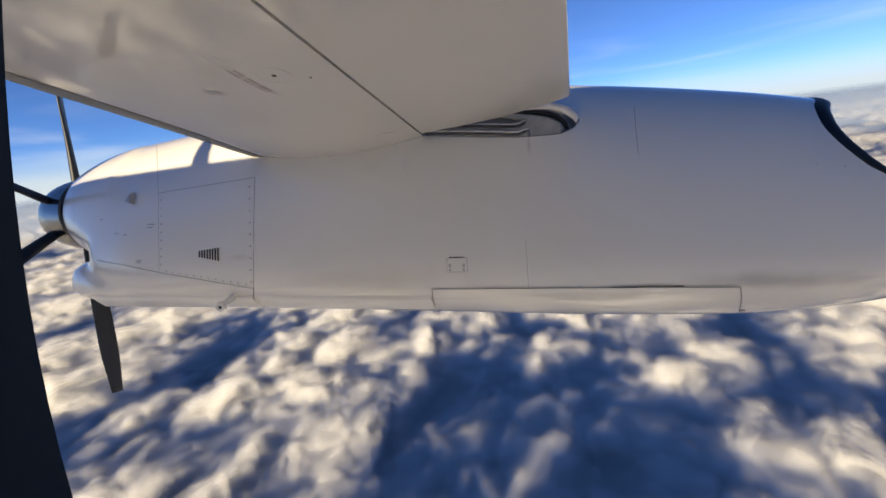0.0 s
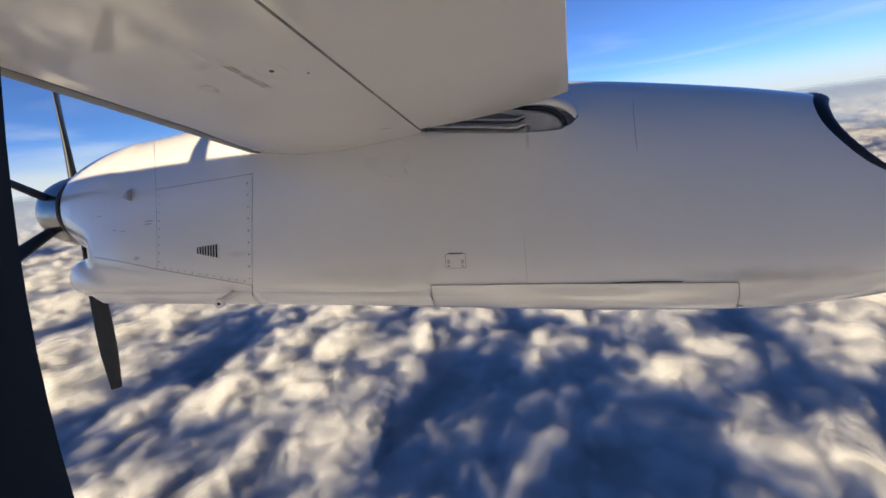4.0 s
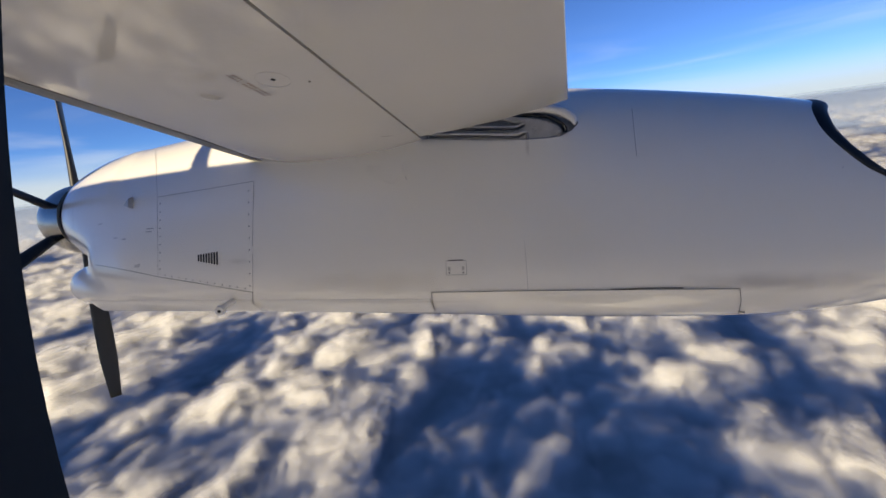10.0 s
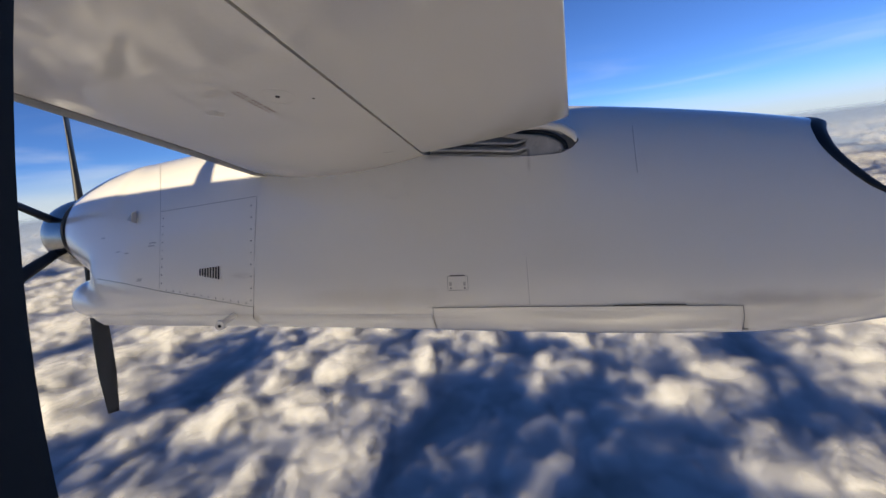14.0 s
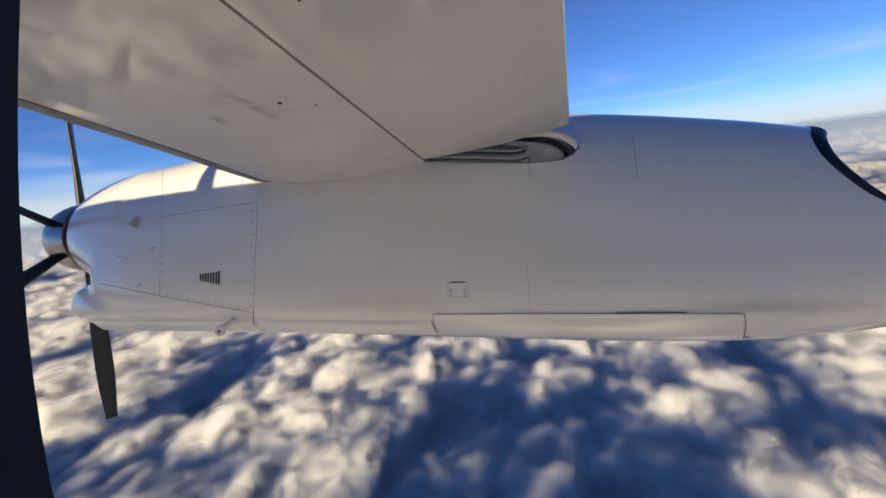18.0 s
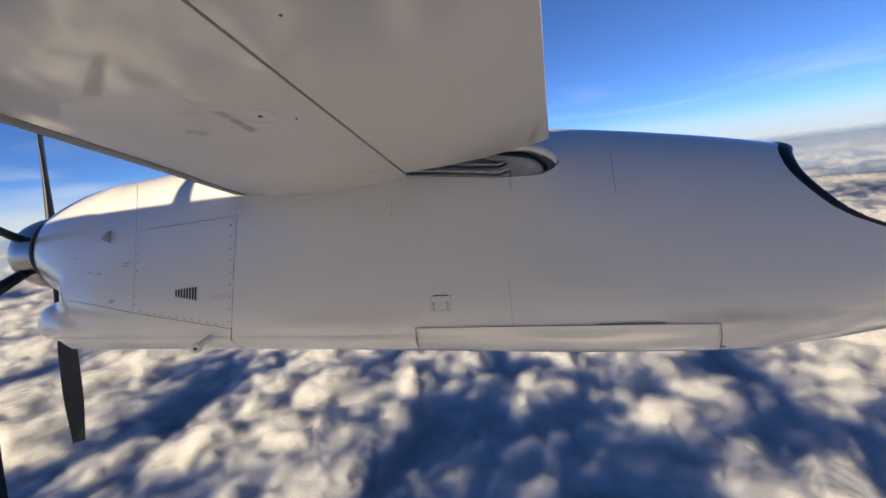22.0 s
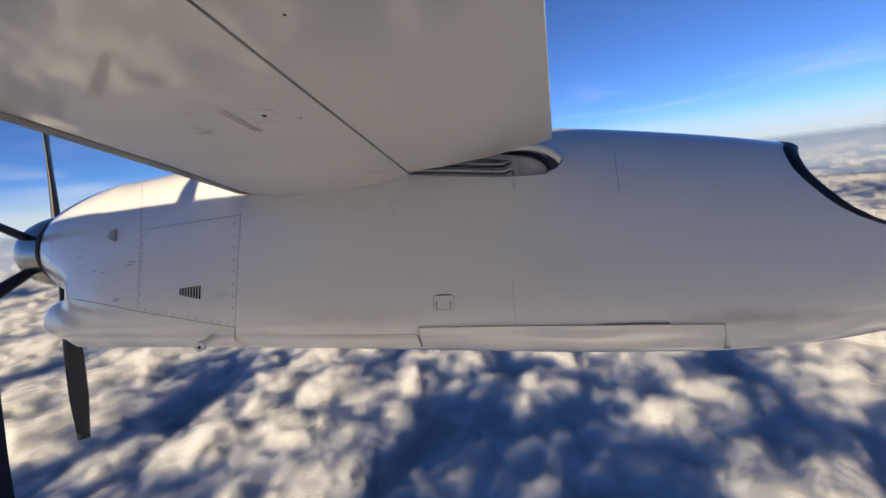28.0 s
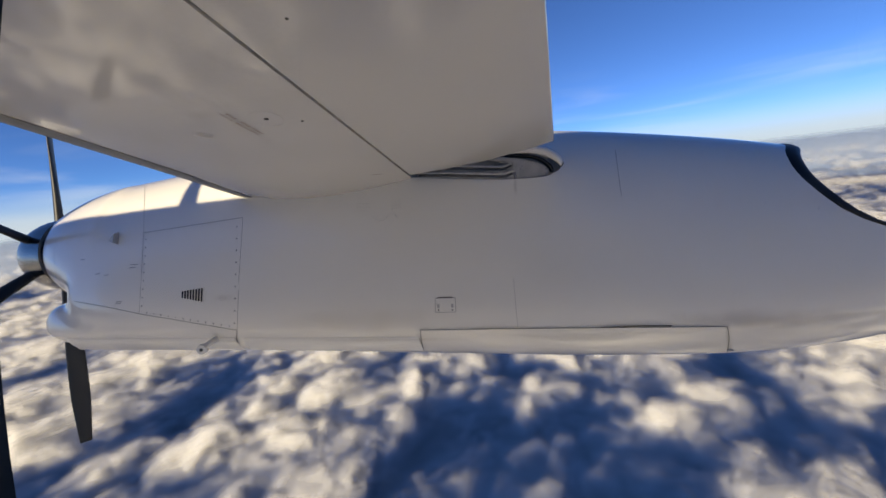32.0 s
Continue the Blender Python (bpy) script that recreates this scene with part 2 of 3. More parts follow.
def chin_section(x):
    """The intake duct under the shaft."""
    zt = glide(x, [(-4.76, -0.05), (-4.74, 0.005), (-4.69, 0.045), (-4.62, 0.075), (-4.5, 0.105), (-4.3, 0.11), (-3.9, 0.08)])
    zb = glide(x, [(-4.76, -0.20), (-4.74, -0.26), (-4.69, -0.300), (-4.62, -0.328), (-4.45, -0.345), (-4.2, -0.35), (-3.9, -0.35)])
    b = glide(x, [(-4.76, 0.30), (-4.74, 0.35), (-4.69, 0.385), (-4.62, 0.425), (-4.45, 0.47), (-4.2, 0.505), (-3.9, 0.49)])
    zm, h = (zt + zb) / 2, (zt - zb) / 2
    row = []
    for k in range(64):
        a = 2 * math.pi * k / 64
        s, c = math.sin(a), math.cos(a)
        z = zm + h * math.copysign(abs(s) ** (2 / 3.6), s)
        tuck = 1.0 - 3.0 * max(0.0, zb + 0.12 - z)
        row.append((x, AXIS_Y + tuck * b * math.copysign(abs(c) ** (2 / 3.6), c), z))
    return row


def melted(name, meshes, voxel, smooth_steps):
    """One closed skin round several closed meshes, with rounded joins."""
    bm = bmesh.new()
    for b in meshes:
        bmesh.ops.recalc_face_normals(b, faces=b.faces)
        tmp = bpy.data.meshes.new("tmp")
        b.to_mesh(tmp)
        b.free()
        bm.from_mesh(tmp)
        bpy.data.meshes.remove(tmp)
    raw = bpy.data.meshes.new("raw")
    bm.to_mesh(raw)
    bm.free()
    ob = new("raw", raw)
    rm = ob.modifiers.new("skin", "REMESH")
    rm.mode, rm.voxel_size, rm.use_smooth_shade = "VOXEL", voxel, True
    sm = ob.modifiers.new("round", "SMOOTH")
    sm.factor, sm.iterations = 0.5, smooth_steps
    out = bpy.data.meshes.new_from_object(ob.evaluated_get(bpy.context.evaluated_depsgraph_get()))
    bpy.data.objects.remove(ob)
    out.name = name
    return out


nacelle = thing("engine_nacelle", "white glossy engine nacelle hanging under the high wing", "engine nacelle")
SPLIT_X = -2.33
nose_rows = [[section(x, k, NOSE_KEEL) for k in range(SIDES)] for x in np.linspace(-4.86, -3.9, 30)]
# the flank behind the notch between nose and intake, rounded at its front
flank_rows = []
for x, inset in [(-4.37, 0.60), (-4.365, 0.72), (-4.35, 0.82), (-4.325, 0.895), (-4.29, 0.945), (-4.24, 0.98), (-4.18, 1.0)] + [(x, 1.0) for x in np.linspace(-4.10, SPLIT_X + 0.1, 40)]:
    mid = Vector((x, AXIS_Y, 0.22))
    flank_rows.append([mid + (section(x, k) - mid) * inset for k in range(SIDES)])
chin_xs = [-4.76, -4.755, -4.74, -4.72, -4.69, -4.65] + [-4.62 + 0.72 * i / 14 for i in range(15)]
nose_mesh = melted("nose_cowl", [loft(nose_rows), loft(flank_rows), loft([chin_section(x) for x in chin_xs])], 0.018, 75)
bm = bmesh.new()
bm.from_mesh(nose_mesh)
bmesh.ops.bisect_plane(bm, geom=bm.verts[:] + bm.edges[:] + bm.faces[:], plane_co=(SPLIT_X, 0, 0), plane_no=(1, 0, 0), clear_outer=True)
nose_cowl = part("nose_cowl", bm, white_paint, nacelle, "white nose cowl with a chin air intake")


def aft_end(z):
    """Where the skin ends: cut back round the exhaust at the top, running on into a tail below."""
    return glide(z, [(-0.4, 3.0), (0.0, 2.6), (0.2, 2.08), (0.30, 1.73), (0.385, 1.52), (0.5, 1.385), (0.61, 1.31), (0.70, 1.30), (0.76, 1.315), (0.82, 1.355), (1.1, 1.39)])


rows = []
for i in range(81):
    row = []
    for k in range(SIDES):
        end = aft_end(section(1.5, k).z)
        row.append(section(SPLIT_X + (end - SPLIT_X) * i / 80, k))
    rows.append(row)
bm = loft(rows, caps=False)
raw = bpy.data.meshes.new("raw")
bm.to_mesh(raw)
bm.free()
# the hollow in which the flap's end slides
BAY = [(-0.962, 0.840), (-0.80, 0.812), (-0.55, 0.780), (-0.328, 0.755), (-0.134, 0.747), (-0.05, 0.750), (0.02, 0.782), (0.055, 0.825), (0.046, 0.872), (0.008, 0.915),
       (-0.06, 0.955), (-0.97, 0.955)]
main_ob = new("raw", raw)
bm = prism(BAY, 0.5)
bmesh.ops.translate(bm, vec=(0, 2.5, 0), verts=bm.verts)
bmesh.ops.recalc_face_normals(bm, faces=bm.faces)
cut_mesh = bpy.data.meshes.new("cut")
bm.to_mesh(cut_mesh)
bm.free()
bm = bmesh.new()
bm.from_mesh(raw)
ring = [e for e in bm.edges if e.is_boundary]
bmesh.ops.holes_fill(bm, edges=ring)
bmesh.ops.recalc_face_normals(bm, faces=bm.faces)
bm.to_mesh(raw)
bm.free()
cutter = new("cut", cut_mesh)
cut = main_ob.modifiers.new("cut", "BOOLEAN")
cut.operation, cut.object, cut.solver = "DIFFERENCE", cutter, "EXACT"
body_mesh = bpy.data.meshes.new_from_object(main_ob.evaluated_get(bpy.context.evaluated_depsgraph_get()))
bpy.data.objects.remove(main_ob)
bpy.data.objects.remove(cutter)
bm = bmesh.new()
bm.from_mesh(body_mesh)
# open the aft end again
rim = {tuple(round(c, 3) for c in q) for q in rows[-1]}
shut = [f for f in bm.faces if f.calc_center_median().x > 0.9 and all(tuple(round(c, 3) for c in v.co) in rim for v in f.verts)]
bmesh.ops.delete(bm, geom=shut, context="FACES_ONLY")
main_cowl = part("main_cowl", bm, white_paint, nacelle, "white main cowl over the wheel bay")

# places on the skin, found from the cabin side
bpy.context.view_layer.update()
DEPS = bpy.context.evaluated_depsgraph_get()


def skin_at(x, z, lift=0.0):
    """The place on the nacelle's skin in line with (x, z) on its flank, and the normal there."""
    best = None
    for step in range(12):
        way = Vector((x, 2.7, z + step * (0.005 if z < 0.4 else -0.005))).normalized()
        for ob in (nose_cowl, main_cowl):
            hit, place, normal, _ = ob.ray_cast(Vector((0, 0, 0)), way, depsgraph=DEPS)
            if hit and place.y < AXIS_Y + 0.1 and (best is None or place.length < best[0].length):
                best = (place.copy(), normal.copy())
        if best:
            break
    place, normal = best if best else (Vector((x, 2.7, z)), Vector((0, -1, 0)))
    if normal.y > 0:
        normal.negate()
    return place + normal * lift, normal


def dense(points, step=0.04):
    out = [Vector(points[0])]
    for a, b in zip(points, points[1:]):
        a, b = Vector(a), Vector(b)
        n = max(1, int((b - a).length / step))
        out += [a + (b - a) * (i / n) for i in range(1, n + 1)]
    return out


def strip(name, points, width, mat, parent, label="", lift=0.002):
    """A narrow band laid on the skin along (x, z) points."""
    pts = [skin_at(p[0], p[1]) for p in dense(points, 0.02)]
    bm = bmesh.new()
    last = None
    for i, (p, n) in enumerate(pts):
        d = pts[min(i + 1, len(pts) - 1)][0] - pts[max(i - 1, 0)][0]
        side = d.cross(n).normalized() * width / 2
        pair = [bm.verts.new(p + side + n * lift), bm.verts.new(p - side + n * lift)]
        if last:
            bm.faces.new((last[0], last[1], pair[1], pair[0]))
        last = pair
    return part(name, bm, mat, parent, label)


def patch(outline, lift, nx=12, nz=6, thick=0.004):
    """A plate that follows the skin: outline is four (x, z) corners, top left first, clockwise."""
    tl, tr, br, bl = [Vector(p) for p in outline]
    bm = bmesh.new()
    top, low = [], []
    for j in range(nz + 1):
        a, b = tl.lerp(bl, j / nz), tr.lerp(br, j / nz)
        r1, r2 = [], []
        for i in range(nx + 1):
            q = a.lerp(b, i / nx)
            p, n = skin_at(q.x, q.y)
            r1.append(bm.verts.new(p + n * lift))
            r2.append(bm.verts.new(p + n * (lift - thick)))
        top.append(r1)
        low.append(r2)
    for j in range(nz):
        for i in range(nx):
            bm.faces.new((top[j][i], top[j][i + 1], top[j + 1][i + 1], top[j + 1][i]))
    rim = ([(j, 0) for j in range(nz + 1)] + [(nz, i) for i in range(1, nx + 1)] + [(j, nx) for j in range(nz - 1, -1, -1)]
           + [(0, i) for i in range(nx - 1, 0, -1)])
    for (j, i), (jj, ii) in zip(rim, rim[1:] + rim[:1]):
        bm.faces.new((top[j][i], top[jj][ii], low[jj][ii], low[j][i]))
    return bm


def rivet_mesh(radius=0.0055, height=0.002, mat=None):
    bm = bmesh.new()
    bmesh.ops.create_cone(bm, cap_ends=True, segments=8, radius1=radius, radius2=radius * 0.6, depth=height)
    m = bpy.data.meshes.new("rivet")
    bm.to_mesh(m)
    bm.free()
    m.materials.append(mat or rivet_grey)
    return m


rivet_grey = material("rivet_grey", (0.24, 0.235, 0.23), 0.5, metal=0.3)
RIVET = rivet_mesh(0.0068, 0.003)
PALE_RIVET = rivet_mesh(0.005, 0.002, material("pale_rivet", (0.50, 0.49, 0.47), 0.5))


def rivets(points, parent, mesh=None):
    for x, z in points:
        p, n = skin_at(x, z)
        ob = new("rivet", mesh or RIVET)
        ob.parent = parent
        ob.matrix_basis = Matrix.Translation(p + n * 0.0032) @ n.to_track_quat("Z", "Y").to_matrix().to_4x4()


def along(a, b, n):
    return [(a[0] + (b[0] - a[0]) * i / (n - 1), a[1] + (b[1] - a[1]) * i / (n - 1)) for i in range(n)]


# nose access panel, its gaps and fasteners
access = part("access_panel", patch([(-3.285, 0.612), (-2.33, 0.66), (-2.35, -0.172), (-3.285, -0.037)], 0.0015, 24, 16), white_paint, nacelle,
              "white access panel edged with small fasteners")
strip("panel_gap", [(-3.29, 0.618), (-2.322, 0.668)], 0.0045, gap_soft, access)
strip("panel_gap", [(-3.31, 1.02), (-3.295, 0.62), (-3.297, -0.04)], 0.004, gap_soft, access)
strip("panel_gap", [(-4.02, 0.078), (-3.7, 0.03), (-3.297, -0.042), (-2.345, -0.182)], 0.0038, gap_dark, access)
strip("panel_gap", [(-2.322, 0.67), (-2.345, 0.2), (-2.35, -0.18)], 0.004, gap_soft, access)
strip("panel_gap", [(-2.35, -0.18), (-2.352, -0.25), (-2.335, -0.30), (-2.31, -0.325)], 0.005, gap_dark, nacelle)
rivets(along((-3.265, 0.56), (-3.275, 0.02), 9) + along((-2.375, 0.60), (-2.375, -0.13), 9)
       + along((-3.22, -0.035), (-2.42, -0.15), 12), access)
strip("cowl_edge", [(-4.30, 0.62), (-4.30, 0.50), (-4.285, 0.38)], 0.004, gap_soft, nacelle)

# louvred vent
vent = part("louvre_vent", patch([(-2.895, 0.142), (-2.655, 0.155), (-2.652, 0.02), (-2.895, 0.058)], 0.003, 10, 6), white_paint, nacelle,
            "raised white vent with dark upright slots")
for i in range(8):
    x = -2.876 + 0.0265 * i
    half = 0.026 + 0.0036 * i
    mid = 0.098 - 0.0012 * i
    bm = patch([(x, mid + half), (x + 0.018, mid + half + 0.001), (x + 0.018, mid - half - 0.001), (x, mid - half)], 0.0045, 1, 3, 0.002)
    part("slot", bm, lip_rubber, vent)
    p, n = skin_at(x + 0.018, mid, 0.003)
    p2, _ = skin_at(x + 0.0222, mid + half, 0.006)
    p3, _ = skin_at(x + 0.0222, mid - half, 0.006)
    part("slat", tube([p2, p3], 0.0032, 6), white_paint, vent)

# small vane on the nose
p, n = skin_at(-3.60, 0.585, 0.004)
bm = bmesh.new()
pts = [(-0.085, 0.0, -0.01), (0.045, 0.0, 0.060), (0.045, 0.0, -0.050), (0.045, -0.045, 0.035), (0.045, -0.045, -0.040)]
vs = [bm.verts.new(q) for q in pts]
for f in ((0, 1, 3), (0, 3, 4), (0, 4, 2), (1, 2, 4, 3), (0, 2, 1)):
    bm.faces.new([vs[i] for i in f])
bmesh.ops.transform(bm, matrix=Matrix.Rotation(math.atan2(n.x, -n.y), 4, "Z"), verts=bm.verts)
bmesh.ops.translate(bm, vec=p, verts=bm.verts)
part("vane", bm, grey_patch, nacelle, "small grey wedge vane", smooth=False)

# stencil marks too small to read
for x, z, w in ((-3.98, 0.43, 0.05), (-3.80, 0.30, 0.05), (-3.70, 0.285, 0.05), (-3.42, 0.36, 0.08), (-3.43, 0.335, 0.07), (-3.55, 0.06, 0.06), (-3.56, 0.045, 0.06)):
    strip("stencil_bar", [(x, z), (x + w, z + 0.002)], 0.008, stencil_grey, nacelle)

# small hatch with two latches
hatch = part("hatch", patch([(-0.806, 0.008), (-0.672, 0.008), (-0.670, -0.082), (-0.806, -0.082)], 0.002, 6, 4), white_paint, nacelle,
             "small square service hatch with two latches")
for a, b in (((-0.806, 0.008), (-0.806, -0.083)), ((-0.806, -0.083), (-0.669, -0.083)), ((-0.669, -0.083), (-0.671, 0.008)), ((-0.671, 0.008), (-0.806, 0.008))):
    strip("hatch_gap", [a, b], 0.0035, gap_soft, hatch, lift=0.003)
strip("hatch_hinge", [(-0.79, 0.012), (-0.69, 0.012)], 0.007, gap_dark, hatch, lift=0.003)
for x in (-0.786, -0.692):
    part("latch", patch([(x - 0.008, -0.03), (x + 0.008, -0.03), (x + 0.008, -0.054), (x - 0.008, -0.054)], 0.0055, 2, 2, 0.005), grey_patch, hatch)
    rivets([(x, -0.07)], hatch)

# wheel-bay door along the keel, and the fixed edge ahead of it
door = part("wheel_bay_door", patch([(-0.905, -0.193), (0.846, -0.192), (0.838, -0.322), (-0.895, -0.318)], 0.007, 48, 10, 0.012), white_paint, nacelle,
            "long white wheel-bay door along the keel")
strip("door_gap", [(-0.912, -0.190), (0.85, -0.188)], 0.004, gap_dark, door, lift=0.009)
strip("door_gap", [(-0.912, -0.190), (-0.908, -0.25), (-0.893, -0.318)], 0.003, gap_dark, door, lift=0.009)
strip("door_gap", [(0.852, -0.188), (0.856, -0.25), (0.84, -0.328)], 0.003, gap_dark, door, lift=0.009)
strip("seal_line", [(-2.02, -0.302), (-1.5, -0.308), (-0.92, -0.316)], 0.005, gap_soft, nacelle)
strip("cowl_joint", [(-0.292, 0.12), (-0.286, -0.03), (-0.281, -0.185)], 0.002, gap_soft, nacelle)
strip("cowl_joint", [(0.358, 0.865), (0.365, 0.70), (0.372, 0.58)], 0.003, gap_soft, nacelle)
strip("door_soot", [(0.20, -0.186), (0.42, -0.182), (0.58, -0.183)], 0.007, gap_dark, door, "dark soot smear over the door's edge", lift=0.010)
part("door_tab", tube([skin_at(0.84, -0.312, 0.010)[0], skin_at(0.868, -0.313, 0.010)[0]], 0.005, 8), dull_metal, door)
p, n = skin_at(-2.20, -0.262)
part("drain_stub", tube([p - n * 0.01, p + n * 0.012], 0.008), dull_metal, nacelle)
rivets([(x, z - 0.08 * (x + 1.361)) for x in (-1.361, -1.338, -1.315, -1.29, -1.267) for z in (0.687, 0.662, 0.638)][:14] + [(-1.308, 0.606)]
       + [(x, z + 0.12 * (x + 1.095)) for x in (-1.095, -1.068, -1.042) for z in (0.673, 0.65, 0.628)] + [(-1.075, 0.589), (-1.072, 0.577), (-1.062, 0.568)]
       + [(-2.246, 0.657), (-2.21, 0.659), (-2.108, 0.652), (-2.068, 0.653)] + [(-1.235, 0.577), (-1.21, 0.563), (-1.188, 0.553), (-1.163, 0.556), (-1.137, 0.574)]
       + [(-0.349, 0.671)] + along((0.98, 0.50), (1.46, 0.395), 5), nacelle, PALE_RIVET)

# facets along the keel that face down to the clouds
def keel_facet(x0, x1, z0, name, label):
    rows = []
    for i in range(41):
        x = x0 + (x1 - x0) * i / 40
        p, n = skin_at(x, z0)
        taper = min(1.0, i / 4, (40 - i) / 2)
        rows.append([p + n * 0.001, p + n * 0.005 * taper + Vector((0, 0.004, -0.012)), p + Vector((0, 0.045, -0.055)) + n * 0.004 * taper, p + Vector((0, 0.12, -0.108))])
    part(name, grid_mesh(rows)[0], white_paint, nacelle, label)


keel_facet(-4.08, -2.37, -0.238, "chin_facet", "white down-facing facet under the intake")
keel_facet(-2.30, -0.93, -0.238, "keel_facet", "white down-facing facet along the keel")

# drain pipe under the cowl
pipe = part("drain_pipe", tube([(-2.66, 2.84, -0.255), (-2.64, 2.73, -0.288), (-2.622, 2.665, -0.312)], [0.028, 0.024, 0.023], 14), white_paint, nacelle,
            "white drain pipe stub with an open end")
part("pipe_flange", tube([(-2.622, 2.668, -0.311), (-2.614, 2.640, -0.320)], [0.040, 0.037], 16), white_paint, pipe)
part("pipe_mouth", tube([(-2.6139, 2.6396, -0.3202), (-2.6133, 2.6376, -0.3208)], [0.013, 0.013], 14), gap_dark, pipe)

# rails and liner in the flap's hollow
bay = part("bay_liner", prism([(-0.95, 0.845), (-0.55, 0.786), (-0.27, 0.76), (0.03, 0.77), (0.045, 0.86), (-0.05, 0.95), (-0.95, 0.952)], 0.02, at_y=2.82), bay_dark, nacelle,
           "grimy grey hollow behind the flap")
# two slide rails: a pale tube over a dark groove, kinked up at the aft end
for rail in ([(-0.90, 2.70, 0.862), (-0.70, 2.70, 0.840), (-0.50, 2.70, 0.814), (-0.35, 2.70, 0.793), (-0.31, 2.70, 0.791), (-0.275, 2.702, 0.804), (-0.255, 2.71, 0.806)],
             [(-0.75, 2.735, 0.906), (-0.60, 2.735, 0.886), (-0.44, 2.735, 0.864), (-0.34, 2.735, 0.852), (-0.31, 2.735, 0.855), (-0.28, 2.74, 0.868), (-0.25, 2.745, 0.868)]):
    part("slide_rail", tube(rail, 0.0075, 8), rail_metal, bay, "scuffed pale metal slide rail")
    part("rail_groove", tube([(x, y + 0.02, z - 0.013) for x, y, z in rail], 0.009, 8), boot_rubber, bay)
    part("rail_web", prism([(x, z - 0.008) for x, y, z in rail] + [(x, z - 0.040) for x, y, z in reversed(rail)], 0.012, at_y=rail[0][1] + 0.018), bay_paint, bay, "grubby web plate under the rail")
cheek = part("bay_cheek", prism([(-0.30, 0.757), (-0.134, 0.751), (-0.055, 0.754), (-0.040, 0.79), (-0.062, 0.825), (-0.11, 0.856), (-0.18, 0.882), (-0.30, 0.91), (-0.42, 0.93), (-0.43, 0.912), (-0.33, 0.88), (-0.26, 0.865)],
                                0.03, 0.006, at_y=2.725), bay_paint, nacelle, "dirty pale cheek plate inside the hollow")
for q in ((-0.215, 0.818), (-0.20, 0.806), (-0.205, 0.835), (-0.13, 0.868), (-0.115, 0.848), (-0.055, 0.80), (-0.06, 0.775)):
    p = Vector((q[0], 2.723, q[1]))
    part("bolt", tube([p, p + Vector((0, -0.006, 0))], 0.0052, 8), dull_metal, cheek)
part("bay_bracket", tube([(-0.255, 2.716, 0.80), (-0.25, 2.715, 0.77), (-0.25, 2.716, 0.752)], 0.009, 8), dull_metal, bay)
arc = [(-0.34, 0.945), (-0.22, 0.937), (-0.13, 0.917), (-0.065, 0.886), (-0.02, 0.845), (-0.008, 0.80)]
arc = [(x, glide(x, arc[:5])) for x in np.linspace(-0.34, -0.02, 15)] + [(-0.012, 0.825), (-0.010, 0.805)]
part("bay_seal", tube([(x - 0.012, 2.765, z - 0.012) for x, z in arc], 0.013, 8), gap_dark, nacelle, "black rubber seal round the hollow")
part("bay_edge_rail", tube([(x, 2.72, z + 0.004) for x, z in arc[5:14]], 0.006, 8), rail_metal, nacelle, "thin bright metal rail")
part("bay_step", tube([(x + 0.046, 2.716, z + 0.010) for x, z in arc], [0.028] * 13 + [0.027, 0.024, 0.018, 0.008], 10), white_paint, nacelle, "grey stepped edge of the hollow")

# dark lip round the exhaust cut
upper = [k for k in range(SIDES) if section(1.5, k).z >= 0.22]
start = next(k for k in upper if (k - 1) % SIDES not in upper)
order = [(start + i) % SIDES for i in range(len(upper))]
lip_rows = []
for k in order:
    end = aft_end(section(1.5, k).z)
    a, b = section(end - 0.012, k), section(end + 0.055, k)
    ctr = Vector((a.x, AXIS_Y, glide(a.x, KEEL) + 0.55))
    out = (a - ctr)
    out.x = 0
    out.normalize()
    along_x = (b - a).normalized()
    ring_pts = []
    for j in range(10):
        ang = 2 * math.pi * j / 10
        ring_pts.append(a + along_x * (0.036 + 0.044 * math.cos(ang)) + out * (-0.010 + 0.018 * math.sin(ang)))
    lip_rows.append(ring_pts)
part("exhaust_lip", loft(lip_rows), lip_rubber, nacelle, "thick black lip round the exhaust cut-out")
part("exhaust_duct", loft([[Vector((x, AXIS_Y + r * math.cos(a), 0.62 + r * math.sin(a) * 0.75)) for a in np.linspace(0, 2 * math.pi, 40, endpoint=False)]
                           for x, r in ((0.7, 0.36), (1.0, 0.36), (1.26, 0.35))]), dull_metal, nacelle, "dull metal exhaust duct")

# ---- propeller ----
HUB = Vector((-4.88, AXIS_Y, 0.592))
prop = thing("propeller", "six-bladed black propeller with a polished metal spinner", "propeller")
rows = []
for i in range(25):
    t = i / 24
    x = HUB.x - 0.004 - 0.66 * t
    r = 0.378 * (1 - t ** 2.3) ** 0.5
    rows.append([Vector((x, HUB.y + r * math.cos(a), HUB.z + r * math.sin(a))) for a in np.linspace(0, 2 * math.pi, 48, endpoint=False)])
rows[-1] = [Vector((rows[-1][0].x, HUB.y + 0.004 * math.cos(a), HUB.z + 0.004 * math.sin(a))) for a in np.linspace(0, 2 * math.pi, 48, endpoint=False)]
spinner = part("spinner", loft(rows), bright_metal, prop, "polished metal spinner")
part("spinner_backplate", loft([[Vector((x, HUB.y + r * math.cos(a), HUB.z + r * math.sin(a))) for a in np.linspace(0, 2 * math.pi, 48, endpoint=False)]
                                for x, r in ((HUB.x + 0.04, 0.33), (HUB.x - 0.01, 0.34))]), gap_dark, prop, "dark gap behind the spinner")
rows = []
